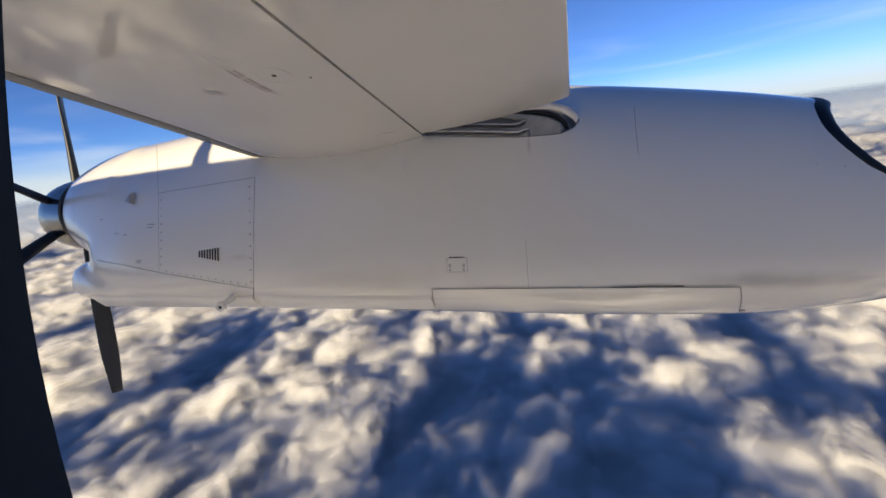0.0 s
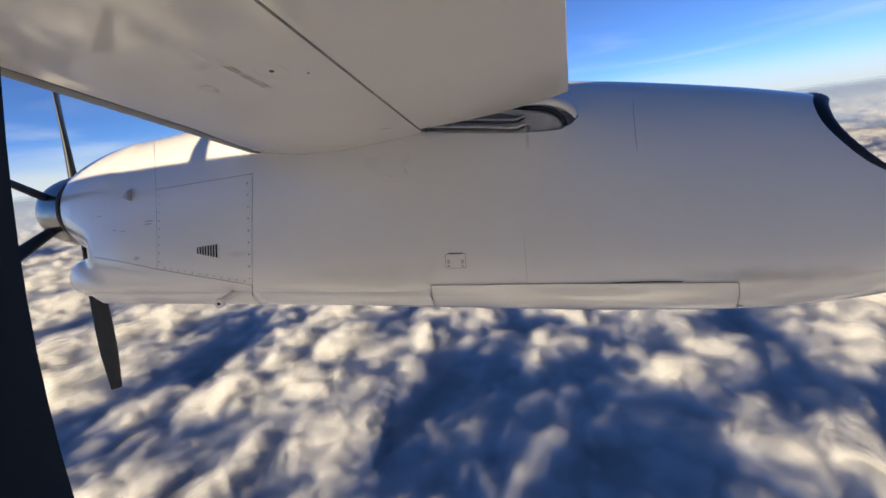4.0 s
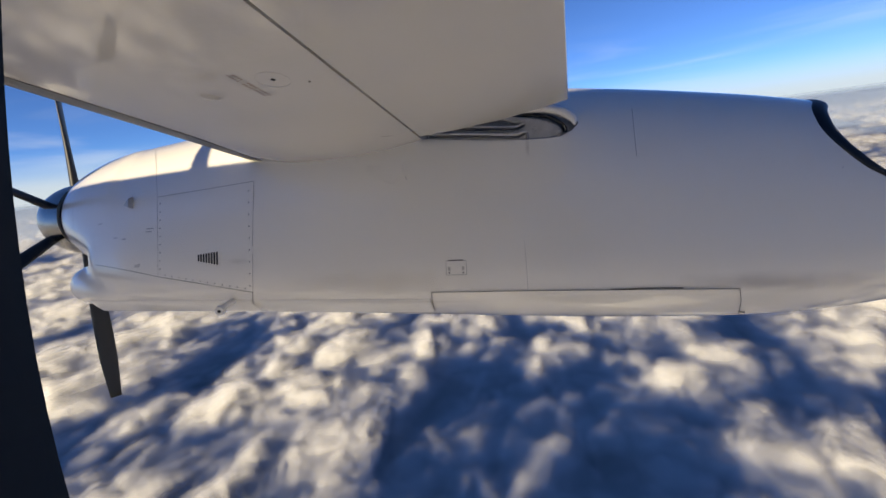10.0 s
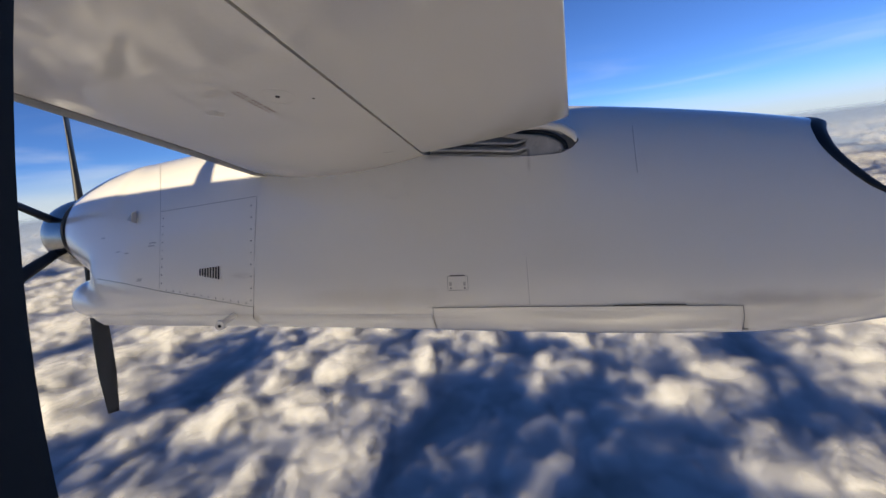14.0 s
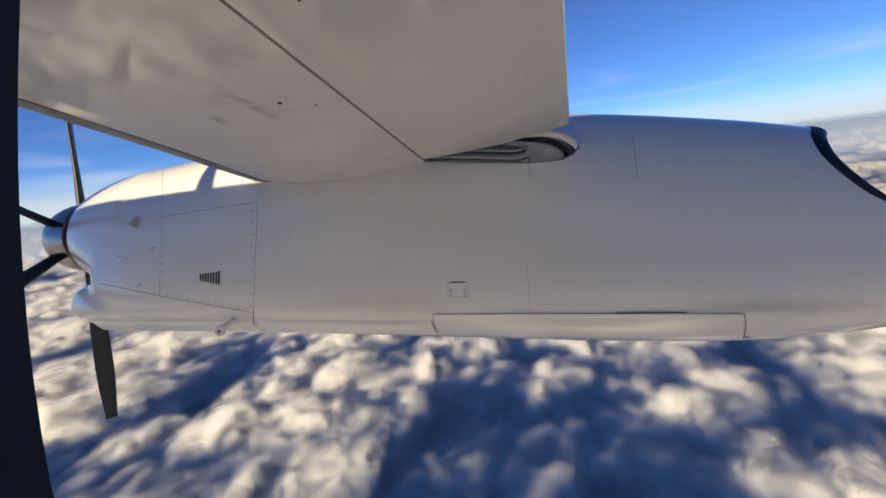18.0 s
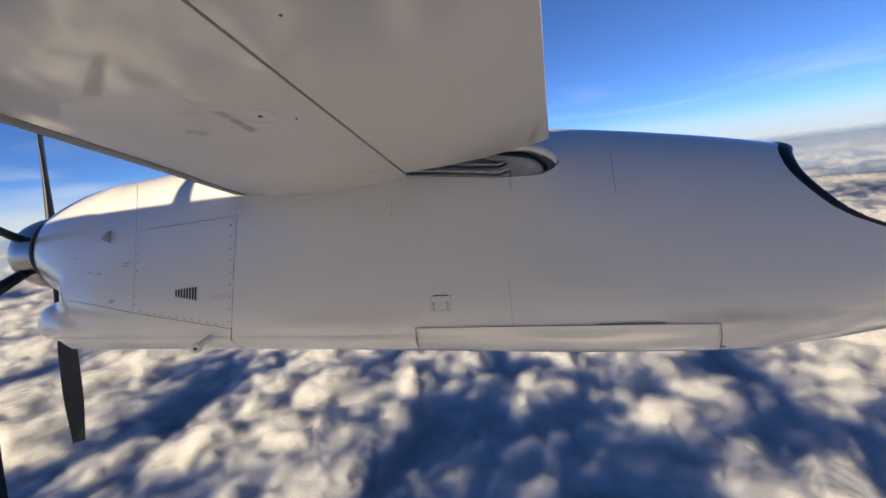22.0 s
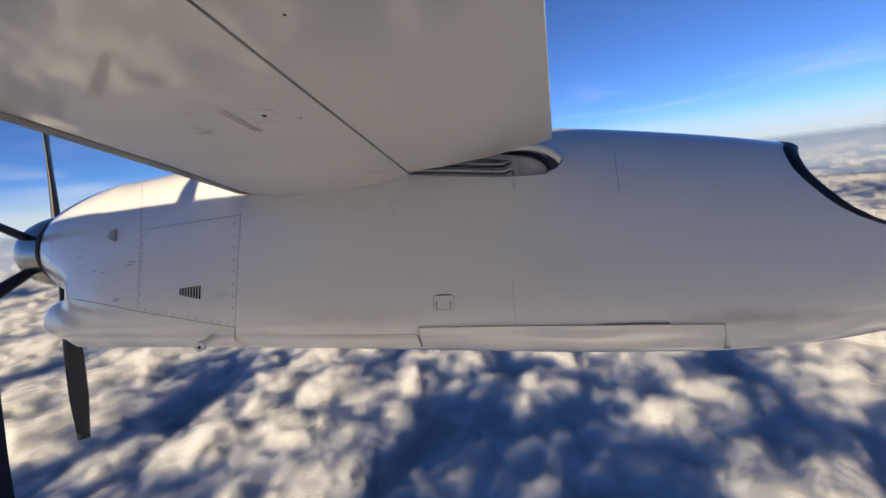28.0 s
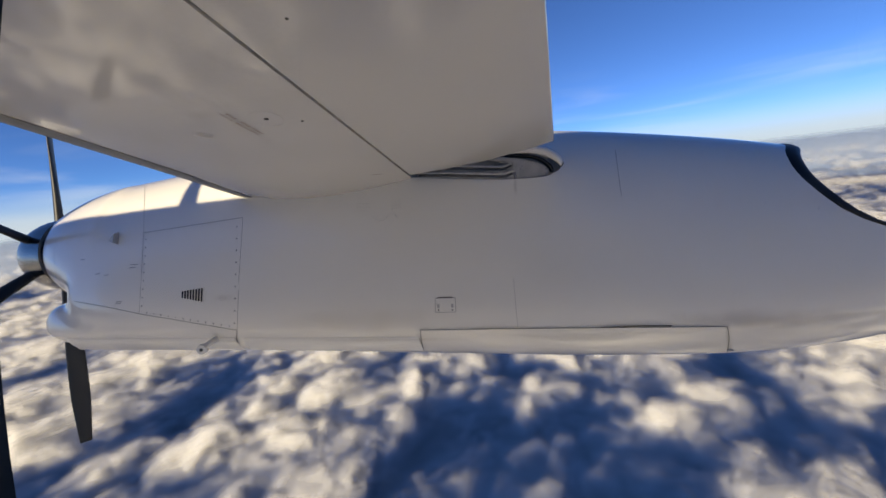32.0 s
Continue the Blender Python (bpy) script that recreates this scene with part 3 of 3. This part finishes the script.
for i in range(30):
    s = i / 29
    r = 0.28 + 1.77 * s
    chord = 0.10 + 0.07 * math.sin(min(1, s * 1.35) * math.pi * 0.62) - 0.06 * max(0, s - 0.75) / 0.25
    thick = 0.075 * (1 - s) ** 1.5 + 0.012
    twist = radians(62 - 34 * s)
    row = []
    for j in range(16):
        a = 2 * math.pi * j / 16
        u, v = chord / 2 * math.cos(a), thick / 2 * math.sin(a)
        row.append(Vector((-(u * math.sin(twist)) + v * math.cos(twist), u * math.cos(twist) + v * math.sin(twist), r)))
    rows.append(row)
bm = loft(rows)
blade_mesh = bpy.data.meshes.new("blade")
bmesh.ops.recalc_face_normals(bm, faces=bm.faces)
for f in bm.faces:
    f.smooth = True
bm.to_mesh(blade_mesh)
bm.free()
blade_mesh.materials.append(blade_black)
cuff_bm = tube([(0, 0, 0.2), (0, 0, 0.34)], [0.06, 0.05], 16)
cuff_mesh = bpy.data.meshes.new("cuff")
cuff_bm.to_mesh(cuff_mesh)
cuff_bm.free()
cuff_mesh.materials.append(blade_black)
for i in range(6):
    ang = 40 + 60 * i
    blade = new("blade", blade_mesh)
    blade.parent = prop
    # angle 0 points inboard, 90 straight down
    blade.matrix_basis = Matrix.Translation(HUB + Vector((-0.24, 0, 0))) @ Matrix.Rotation(radians(90 + ang), 4, "X")
    cuff = new("cuff", cuff_mesh)
    cuff.parent = blade

# ---- wing ----
wing = thing("wing", "pale grey high wing seen from below, joined to the nacelle", "wing")
LOWER = [(-2.44, 0.95), (-2.437, 0.90), (-2.42, 0.872), (-2.385, 0.852), (-2.31, 0.846), (-2.2, 0.8395), (-2.05, 0.833), (-1.85, 0.828), (-1.5, 0.826), (-0.948, 0.83)]
UPPER = [(-0.948, 1.16), (-1.4, 1.215), (-1.9, 1.19), (-2.2, 1.12), (-2.36, 1.04), (-2.425, 1.0)]
FLAP = [(-0.933, 0.831), (-0.7, 0.843), (-0.4, 0.872), (-0.15, 0.912), (0.0, 0.943), (0.004, 0.950), (-0.2, 0.99), (-0.5, 1.06), (-0.933, 1.15)]


def sag(y, x=-1.5):
    """The skin comes down a little where it joins the nacelle, most at the middle of the chord."""
    t = min(max((y - 2.0) / 0.7, 0), 1)
    return t * t * (3 - 2 * t) * glide(x, [(-2.44, 0.0), (-2.24, -0.020), (-1.976, -0.048), (-1.594, -0.060), (-1.238, -0.038), (-0.965, 0.0)])


def span_loft(outline, ys, dip=True):
    return loft([[Vector((x, y, z + (sag(y, x) if dip and z < 1.0 else 0))) for x, z in outline] for y in ys])


ys = [-1.15, 0.3] + [0.5 + 0.1 * i for i in range(29)]
fine_lower = [(x, glide(x, LOWER)) for x in [-2.31 + (2.31 - 0.948) * i / 24 for i in range(25)]]
part("wing_box", span_loft(fine_lower + UPPER + [(-2.425, 0.96), (-2.415, 0.90), (-2.37, 0.862)], ys), wing_paint, wing, "pale grey glossy underside of the wing")
boot = [(-2.262, 0.8398), (-2.3125, 0.8425), (-2.385, 0.8495), (-2.422, 0.868), (-2.440, 0.90), (-2.444, 0.95), (-2.43, 1.005), (-2.36, 1.045), (-2.34, 1.0), (-2.34, 0.9)]
part("deice_boot", span_loft(boot, ys), boot_rubber, wing, "dark rubber de-icing boot on the leading edge")
part("leading_edge_line", span_loft([(-2.434, 0.880), (-2.4435, 0.90), (-2.4475, 0.925), (-2.44, 0.925)], ys), wing_paint, wing)
flap_ys = [0.2 + 0.1 * i for i in range(24)] + [2.56, 2.625]
part("flap", span_loft(FLAP, flap_ys, dip=False), wing_paint, wing, "pale grey flap with a straight trailing edge")
part("flap_gap", span_loft([(-0.955, 0.85), (-0.925, 0.85), (-0.925, 1.1), (-0.955, 1.1)], [0.2, 2.66], dip=False), gap_dark, wing)


def under_wing(x, y):
    return Vector((x, y, glide(x, LOWER) + sag(y, x)))


def wing_bar(name, x0, y0, x1, y1, width, mat, label=""):
    a, b = under_wing(x0, y0), under_wing(x1, y1)
    d = (b - a).normalized()
    s = d.cross(Vector((0, 0, 1))).normalized() * width / 2
    bm = bmesh.new()
    dn = Vector((0, 0, -0.0012))
    bm.faces.new([bm.verts.new(q + dn) for q in (a + s, b + s, b - s, a - s)])
    return part(name, bm, mat, wing, label)


# faded stencil lines, too small to read
rnd = random.Random(4)
for j in range(2):
    for y0, y1 in ((1.455, 1.525), (1.545, 1.605), (1.625, 1.70)):
        y = y0 + rnd.uniform(0, 0.008)
        while y < y1:
            w = rnd.uniform(0.006, 0.010)
            wing_bar("stencil_bar", -1.385 + 0.026 * j, y, -1.385 + 0.026 * j + 0.001, y + w, 0.017, stencil_red)
            y += w + 0.008
hole = under_wing(-1.235, 1.565)
part("drain_hole", tube([hole + Vector((0, 0, 0.01)), hole - Vector((0, 0, 0.002))], 0.011, 14), gap_dark, wing, "small round drain hole")
ring_pts = [hole + Vector((0.075 * math.cos(a), 0.075 * math.sin(a), -0.0006)) for a in np.linspace(0, 2 * math.pi, 33)]
part("filler_ring", tube(ring_pts, 0.0004, 6), stencil_grey, wing)
for x, y, w in ((-1.10, 1.64, 0.006), (-0.74, 1.02, 0.006)):
    q = under_wing(x, y) if x < -0.95 else Vector((x, y, 0.842))
    part("fastener", tube([q, q - Vector((0, 0, 0.002))], w, 8), gap_dark, wing)
wing_bar("grey_patch", -1.655, 1.585, -1.61, 1.655, 0.062, grey_patch, "repainted darker grey patch")
# scuffs along the flap's hinge line and short dark marks on the skin
for x, y, dx, dy, w in ((-1.02, 1.93, 0.012, 0.030, 0.003), (-1.06, 2.02, 0.010, 0.022, 0.0025), (-1.21, 1.86, 0.05, 0.035, 0.002), (-1.13, 1.95, 0.04, 0.03, 0.002),
                        (-0.985, 2.33, 0.008, 0.05, 0.004), (-0.975, 2.44, 0.006, 0.03, 0.004), (-1.30, 2.60, 0.04, 0.012, 0.003)):
    wing_bar("scuff", x, y, x + dx, y + dy, w, stencil_grey)
wing_bar("mark", -1.14, 2.46, -1.075, 2.49, 0.007, gap_dark)

# ---- cabin wall with its window, and the body of the aircraft ----
CY, CZ, R_OUT, R_IN = -1.22, -0.12, 1.345, 1.275
WX, WZ, WA, WB = -0.036, 0.173, 0.20, 0.38
body = thing("fuselage", "white rounded aircraft body beside the wing", "aircraft body", kind="structure")


def wall_y(z, r):
    return CY + math.sqrt(max(r * r - (z - CZ) ** 2, 0.0))


def shell(r):
    """The round body, left open where the window panel stands."""
    bm = bmesh.new()
    xs = [-9.0, -6.0, -4.0, -3.0, -2.0, -1.0, -0.5, -0.32, 0.26, 0.6, 1.2, 2.5, 4.0, 7.0]
    lo, hi = math.asin((-0.30 - CZ) / r), math.asin((0.62 - CZ) / r)
    angs = [lo + (hi - lo) * i / 8 for i in range(9)] + [hi + (2 * math.pi + lo - hi) * i / 64 for i in range(1, 64)]
    vs = [[bm.verts.new((x, CY + r * math.cos(a), CZ + r * math.sin(a))) for a in angs] for x in xs]
    for i in range(len(xs) - 1):
        for k in range(len(angs)):
            if xs[i] == -0.32 and k < 8:
                continue
            bm.faces.new((vs[i][k], vs[i][(k + 1) % len(angs)], vs[i + 1][(k + 1) % len(angs)], vs[i + 1][k]))
    bm.faces.new(vs[0])
    bm.faces.new(list(reversed(vs[-1])))
    return bm


part("skin", shell(R_OUT), white_paint, body)
part("cabin_lining", shell(R_IN), lining, body)


def opening(n, grow=0.0):
    pts = []
    for k in range(n):
        a = 2 * math.pi * k / n
        c, s = math.cos(a), math.sin(a)
        pts.append((WX + (WA + grow) * math.copysign(abs(c) ** (2 / 2.3), c), WZ + (WB + grow) * math.copysign(abs(s) ** (2 / 2.3), s)))
    return pts


def square(n):
    pts = []
    for k in range(n):
        a = 2 * math.pi * k / n
        c, s = math.cos(a), math.sin(a)
        m = max(abs(c), abs(s))
        pts.append((-0.03 + 0.29 * c / m, 0.16 + 0.46 * s / m))
    return pts


window = thing("window_1", "oval cabin window with a dark surround", "window", kind="structure")
N = 96
rows = [[Vector((x, wall_y(z, R_IN), z)) for x, z in square(N)],
        [Vector((x, wall_y(z, R_IN), z)) for x, z in opening(N, 0.03)],
        [Vector((x, wall_y(z, R_IN) + 0.010, z)) for x, z in opening(N, 0.012)],
        [Vector((x, 0.12, z)) for x, z in opening(N)],
        [Vector((x, wall_y(z, R_OUT), z)) for x, z in opening(N, 0.012)],
        [Vector((x, wall_y(z, R_OUT), z)) for x, z in square(N)]]
part("window_frame", grid_mesh(rows, closed=True)[0], trim_dark, window, "black rounded window surround")
glass = bpy.data.materials.new("window_glass")
glass.use_nodes = True
gt = glass.node_tree
gt.nodes.clear()
clear = gt.nodes.new("ShaderNodeBsdfTransparent")
clear.inputs[0].default_value = (0.97, 0.98, 0.98, 1)
gloss = gt.nodes.new("ShaderNodeBsdfGlossy")
gloss.inputs["Roughness"].default_value = 0.02
gmix = gt.nodes.new("ShaderNodeMixShader")
gout = gt.nodes.new("ShaderNodeOutputMaterial")
gmix.inputs[0].default_value = 0.02
gt.links.new(clear.outputs[0], gmix.inputs[1])
gt.links.new(gloss.outputs[0], gmix.inputs[2])
gt.links.new(gmix.outputs[0], gout.inputs[0])
bm = bmesh.new()
bm.faces.new([bm.verts.new((x, 0.117, z)) for x, z in opening(N, 0.006)])
pane = part("pane", bm, glass, window, "clear window pane")
pane.visible_shadow = False
# hump over the wing's centre, and aerials on the roof
rows = []
for i in range(25):
    t = i / 24
    x = -4.3 + 5.6 * t
    h = math.sin(math.pi * t) ** 0.5 if 0 < t < 1 else 0.02
    rows.append([Vector((x, CY + 0.95 * math.cos(a), 0.85 + (0.12 + 0.58 * h) * math.sin(a))) for a in np.linspace(0, math.pi, 24)])
part("wing_fairing", grid_mesh(rows)[0], white_paint, body)
part("aerial", loft([[Vector((-5.35 + dx - 0.12 * s, CY + dy, CZ + R_OUT - 0.02 + 0.34 * s)) for dx, dy in ((-0.11 + 0.05 * s, 0), (0, 0.012), (0.10 - 0.04 * s, 0), (0, -0.012))] for s in (0, 0.5, 1)]),
     white_paint, body, "blade aerial on the roof")

# ---- clouds ----
def hash2(ix, iy, seed):
    h = (ix.astype(np.int64) * 374761393 + iy.astype(np.int64) * 668265263 + seed * 982451653) & 0x7FFFFFFF
    h = ((h ^ (h >> 13)) * 1274126177) & 0x7FFFFFFF
    return ((h ^ (h >> 16)) & 0xFFFF) / 65535.0


def value_noise(x, y, seed):
    ix, iy = np.floor(x), np.floor(y)
    fx, fy = x - ix, y - iy
    fx, fy = fx ** 3 * (fx * (fx * 6 - 15) + 10), fy ** 3 * (fy * (fy * 6 - 15) + 10)
    a, b = hash2(ix, iy, seed), hash2(ix + 1, iy, seed)
    c, d = hash2(ix, iy + 1, seed), hash2(ix + 1, iy + 1, seed)
    return (a + (b - a) * fx) * (1 - fy) + (c + (d - c) * fx) * fy


CLOUD_Z = -150.0


def fbm(x, y, octaves, seed, gain=0.5):
    total, amp, norm = 0.0, 1.0, 0.0
    c, s = math.cos(0.7), math.sin(0.7)
    for o in range(octaves):
        total, norm, amp = total + amp * value_noise(x, y, seed + o), norm + amp, amp * gain
        x, y = (c * x - s * y) * 2.07 + 7.1, (s * x + c * y) * 2.07 + 3.9
    return total / norm


def puffs(x, y, seed):
    """Round heaps: 1 at the middle of a puff, falling to 0 between them."""
    ix, iy = np.floor(x), np.floor(y)
    near = np.full(x.shape, 9.0)
    for dx in (-1, 0, 1):
        for dy in (-1, 0, 1):
            jx, jy = ix + dx, iy + dy
            px, py = jx + 0.15 + 0.7 * hash2(jx, jy, seed), jy + 0.15 + 0.7 * hash2(jx, jy, seed + 1)
            near = np.minimum(near, (x - px) ** 2 + (y - py) ** 2)
    return np.clip(1 - np.sqrt(near), 0, 1)


def heaps(x, y, seed):
    """Rounded heaps that meet in soft hollows: 1 at the middle of a heap, 0 between them."""
    d = np.clip(1.35 * (1 - puffs(x, y, seed)), 0, 1)
    return 1 - d * d * (3 - 2 * d)


def cloud_fields(x, y):
    """The height of the cloud deck over each place, about 0 to 1: banks, heaps on them and knobs on the heaps."""
    y = y * 0.66
    wx, wy = fbm(x / 70, y / 70, 4, 300) - 0.5, fbm(x / 70, y / 70, 4, 340) - 0.5
    fx, fy = fbm(x / 22, y / 22, 4, 420) - 0.5, fbm(x / 22, y / 22, 4, 460) - 0.5
    bank = fbm((x + 80 * wx) / 130, (y + 80 * wy) / 130, 4, 11)
    u, v = x + 60 * wx + 16 * fx, y + 60 * wy + 16 * fy
    heap = 0.50 * heaps(u / 60, v / 60, 77) + 0.30 * heaps(u / 27, v / 27, 97) + 0.20 * fbm(u / 11, v / 11, 4, 171)
    gap = sum(deep * np.exp(-((x - cx) ** 2 + (y - cy) ** 2) / 2 / wide ** 2) for cx, cy, wide, deep in ((-10, 125, 46, 0.07), (-340, 150, 75, 0.18), (150, 165, 55, 0.12)))
    return 0.30 + 0.50 * (bank - 0.5) + 0.50 * heap * (0.45 + 1.0 * bank) - gap



def cloud_material(name, most, ragged):
    """Vapour that scatters light back and through itself; ragged: how far fine wisps break it up."""
    m = bpy.data.materials.new(name)
    m.use_nodes = True
    nt = m.node_tree
    nt.nodes.clear()
    density = nt.nodes.new("ShaderNodeAttribute")
    density.attribute_name = "vapour_amount"
    tc = nt.nodes.new("ShaderNodeTexCoord")
    wisps = nt.nodes.new("ShaderNodeTexNoise")
    wisps.inputs["Scale"].default_value, wisps.inputs["Detail"].default_value, wisps.inputs["Distortion"].default_value = 0.045, 8, 0.5
    nt.links.new(tc.outputs["Object"], wisps.inputs["Vector"])
    torn = nt.nodes.new("ShaderNodeMapRange")
    torn.interpolation_type = "SMOOTHSTEP"
    for key, value in (("From Min", 0.36), ("From Max", 0.66), ("To Min", 1 - ragged), ("To Max", 1.0)):
        torn.inputs[key].default_value = value
    nt.links.new(wisps.outputs["Fac"], torn.inputs["Value"])
    amount = nt.nodes.new("ShaderNodeMath")
    amount.operation = "MULTIPLY"
    nt.links.new(density.outputs["Fac"], amount.inputs[0])
    nt.links.new(torn.outputs[0], amount.inputs[1])
    cap = nt.nodes.new("ShaderNodeMath")
    cap.operation = "MULTIPLY"
    cap.inputs[1].default_value = most
    nt.links.new(amount.outputs[0], cap.inputs[0])
    top = nt.nodes.new("ShaderNodeBsdfDiffuse")
    under = nt.nodes.new("ShaderNodeBsdfTranslucent")
    for n in (top, under):
        n.inputs[0].default_value = (0.95, 0.945, 0.935, 1)
    # light wanders inside vapour: its shading turns less sharply than its surface does, and leans towards the sun
    geo = nt.nodes.new("ShaderNodeNewGeometry")
    soft = nt.nodes.new("ShaderNodeMix")
    soft.data_type = "VECTOR"
    soft.inputs["Factor"].default_value = 0.62
    soft.inputs["B"].default_value = Vector((0, 0, 0.5)) + to_sun.normalized()
    nt.links.new(geo.outputs["Normal"], soft.inputs["A"])
    lean = nt.nodes.new("ShaderNodeVectorMath")
    lean.operation = "NORMALIZE"
    nt.links.new(soft.outputs["Result"], lean.inputs[0])
    for n in (top, under):
        nt.links.new(lean.outputs[0], n.inputs["Normal"])
    lit = nt.nodes.new("ShaderNodeMixShader")
    lit.inputs[0].default_value = 0.25
    nt.links.new(top.outputs[0], lit.inputs[1])
    nt.links.new(under.outputs[0], lit.inputs[2])
    clear = nt.nodes.new("ShaderNodeBsdfTransparent")
    mix = nt.nodes.new("ShaderNodeMixShader")
    nt.links.new(cap.outputs[0], mix.inputs[0])
    nt.links.new(clear.outputs[0], mix.inputs[1])
    nt.links.new(lit.outputs[0], mix.inputs[2])
    out = nt.nodes.new("ShaderNodeOutputMaterial")
    nt.links.new(mix.outputs[0], out.inputs[0])
    return m


def cloud_sheet(z, heave, thin_at, thick_at, mat, fine=1.0, far_amount=0.55, ends=3600):
    """One heaving layer out to the horizon; rings follow even steps of view angle, closest together to starboard."""
    downs = np.concatenate([np.linspace(80, 62, int(16 * fine), endpoint=False), np.linspace(62, 14, int(230 * fine), endpoint=False), np.linspace(14, 1.79, int(90 * fine))])
    radii = 150.0 / np.tan(np.radians(downs))
    bearing = np.radians(np.concatenate([np.linspace(15, 168, int(680 * fine), endpoint=False), np.linspace(168, 375, int(70 * fine), endpoint=False)]))
    rr, bb = np.meshgrid(radii, bearing, indexing="ij")
    x, y = rr * np.cos(bb), rr * np.sin(bb)
    amount = cloud_fields(x, y)
    calm = np.clip(1.15 - rr / 1500, 0.05, 1)
    lift = np.clip((rr - 2600) / 2200, 0, 1) ** 2 * (-z - 38)
    zz = z + heave * (amount - 0.5) * calm + lift
    dense_here = np.clip((amount - thin_at) / (thick_at - thin_at), 0, 1)
    dense_here = dense_here * dense_here * (3 - 2 * dense_here)
    far = np.clip((rr - 1500) / 2500, 0, 1)
    dense_here = (dense_here * (1 - far) + far_amount * (0.75 + 0.5 * dense_here) * far) * (1 - np.clip((rr - ends) / (4760 - ends), 0, 1))
    nr, nb = rr.shape
    verts = np.stack([x, y, zz], -1).reshape(-1, 3)
    i0 = np.arange(nr - 1)[:, None] * nb + np.arange(nb)[None, :]
    i1 = np.arange(nr - 1)[:, None] * nb + (np.arange(nb)[None, :] + 1) % nb
    quads = np.stack([i0, i1, i1 + nb, i0 + nb], -1).reshape(-1, 4)
    mesh = bpy.data.meshes.new("cloud_layer")
    mesh.from_pydata(verts.tolist(), [], quads.tolist())
    mesh.polygons.foreach_set("use_smooth", [True] * len(mesh.polygons))
    mesh.attributes.new("vapour_amount", "FLOAT", "POINT").data.foreach_set("value", dense_here.reshape(-1).astype(np.float32))
    mesh.update()
    mesh.materials.append(mat)
    ob = new("cloud_layer", mesh)
    return tagged(ob, "soft sunlit clouds with blue-grey gaps between them", "clouds", kind="stuff")


cloud_sheet(-180.0, 20, -0.14, 0.48, cloud_material("cloud_deck", 0.97, 0.2), 0.9, 0.66, 4600)
veil_cloud = cloud_material("cloud_veil", 0.42, 0.95)
for up, thin_at in ((2.5, 0.30), (5.0, 0.38), (8.0, 0.45), (11.5, 0.51)):
    cloud_sheet(-180.0 + up, 20, thin_at, thin_at + 0.30, veil_cloud, 0.7, 0.12)

# dark sea far below, seen through the gaps
bm = bmesh.new()
bmesh.ops.create_circle(bm, cap_ends=True, segments=64, radius=2600)
bmesh.ops.translate(bm, vec=(0, 0, CLOUD_Z - 75), verts=bm.verts)
sea_mat = material("dark_sea", (0.016, 0.050, 0.150), 0.5, stain=0.4, stain_scale=0.004, grain=0.2, grain_scale=0.05)
sea = new("water", bpy.data.meshes.new("water"))
finish(sea, bm, sea_mat, False)
tagged(sea, "dark blue-grey sea under the clouds", "sea", kind="structure")
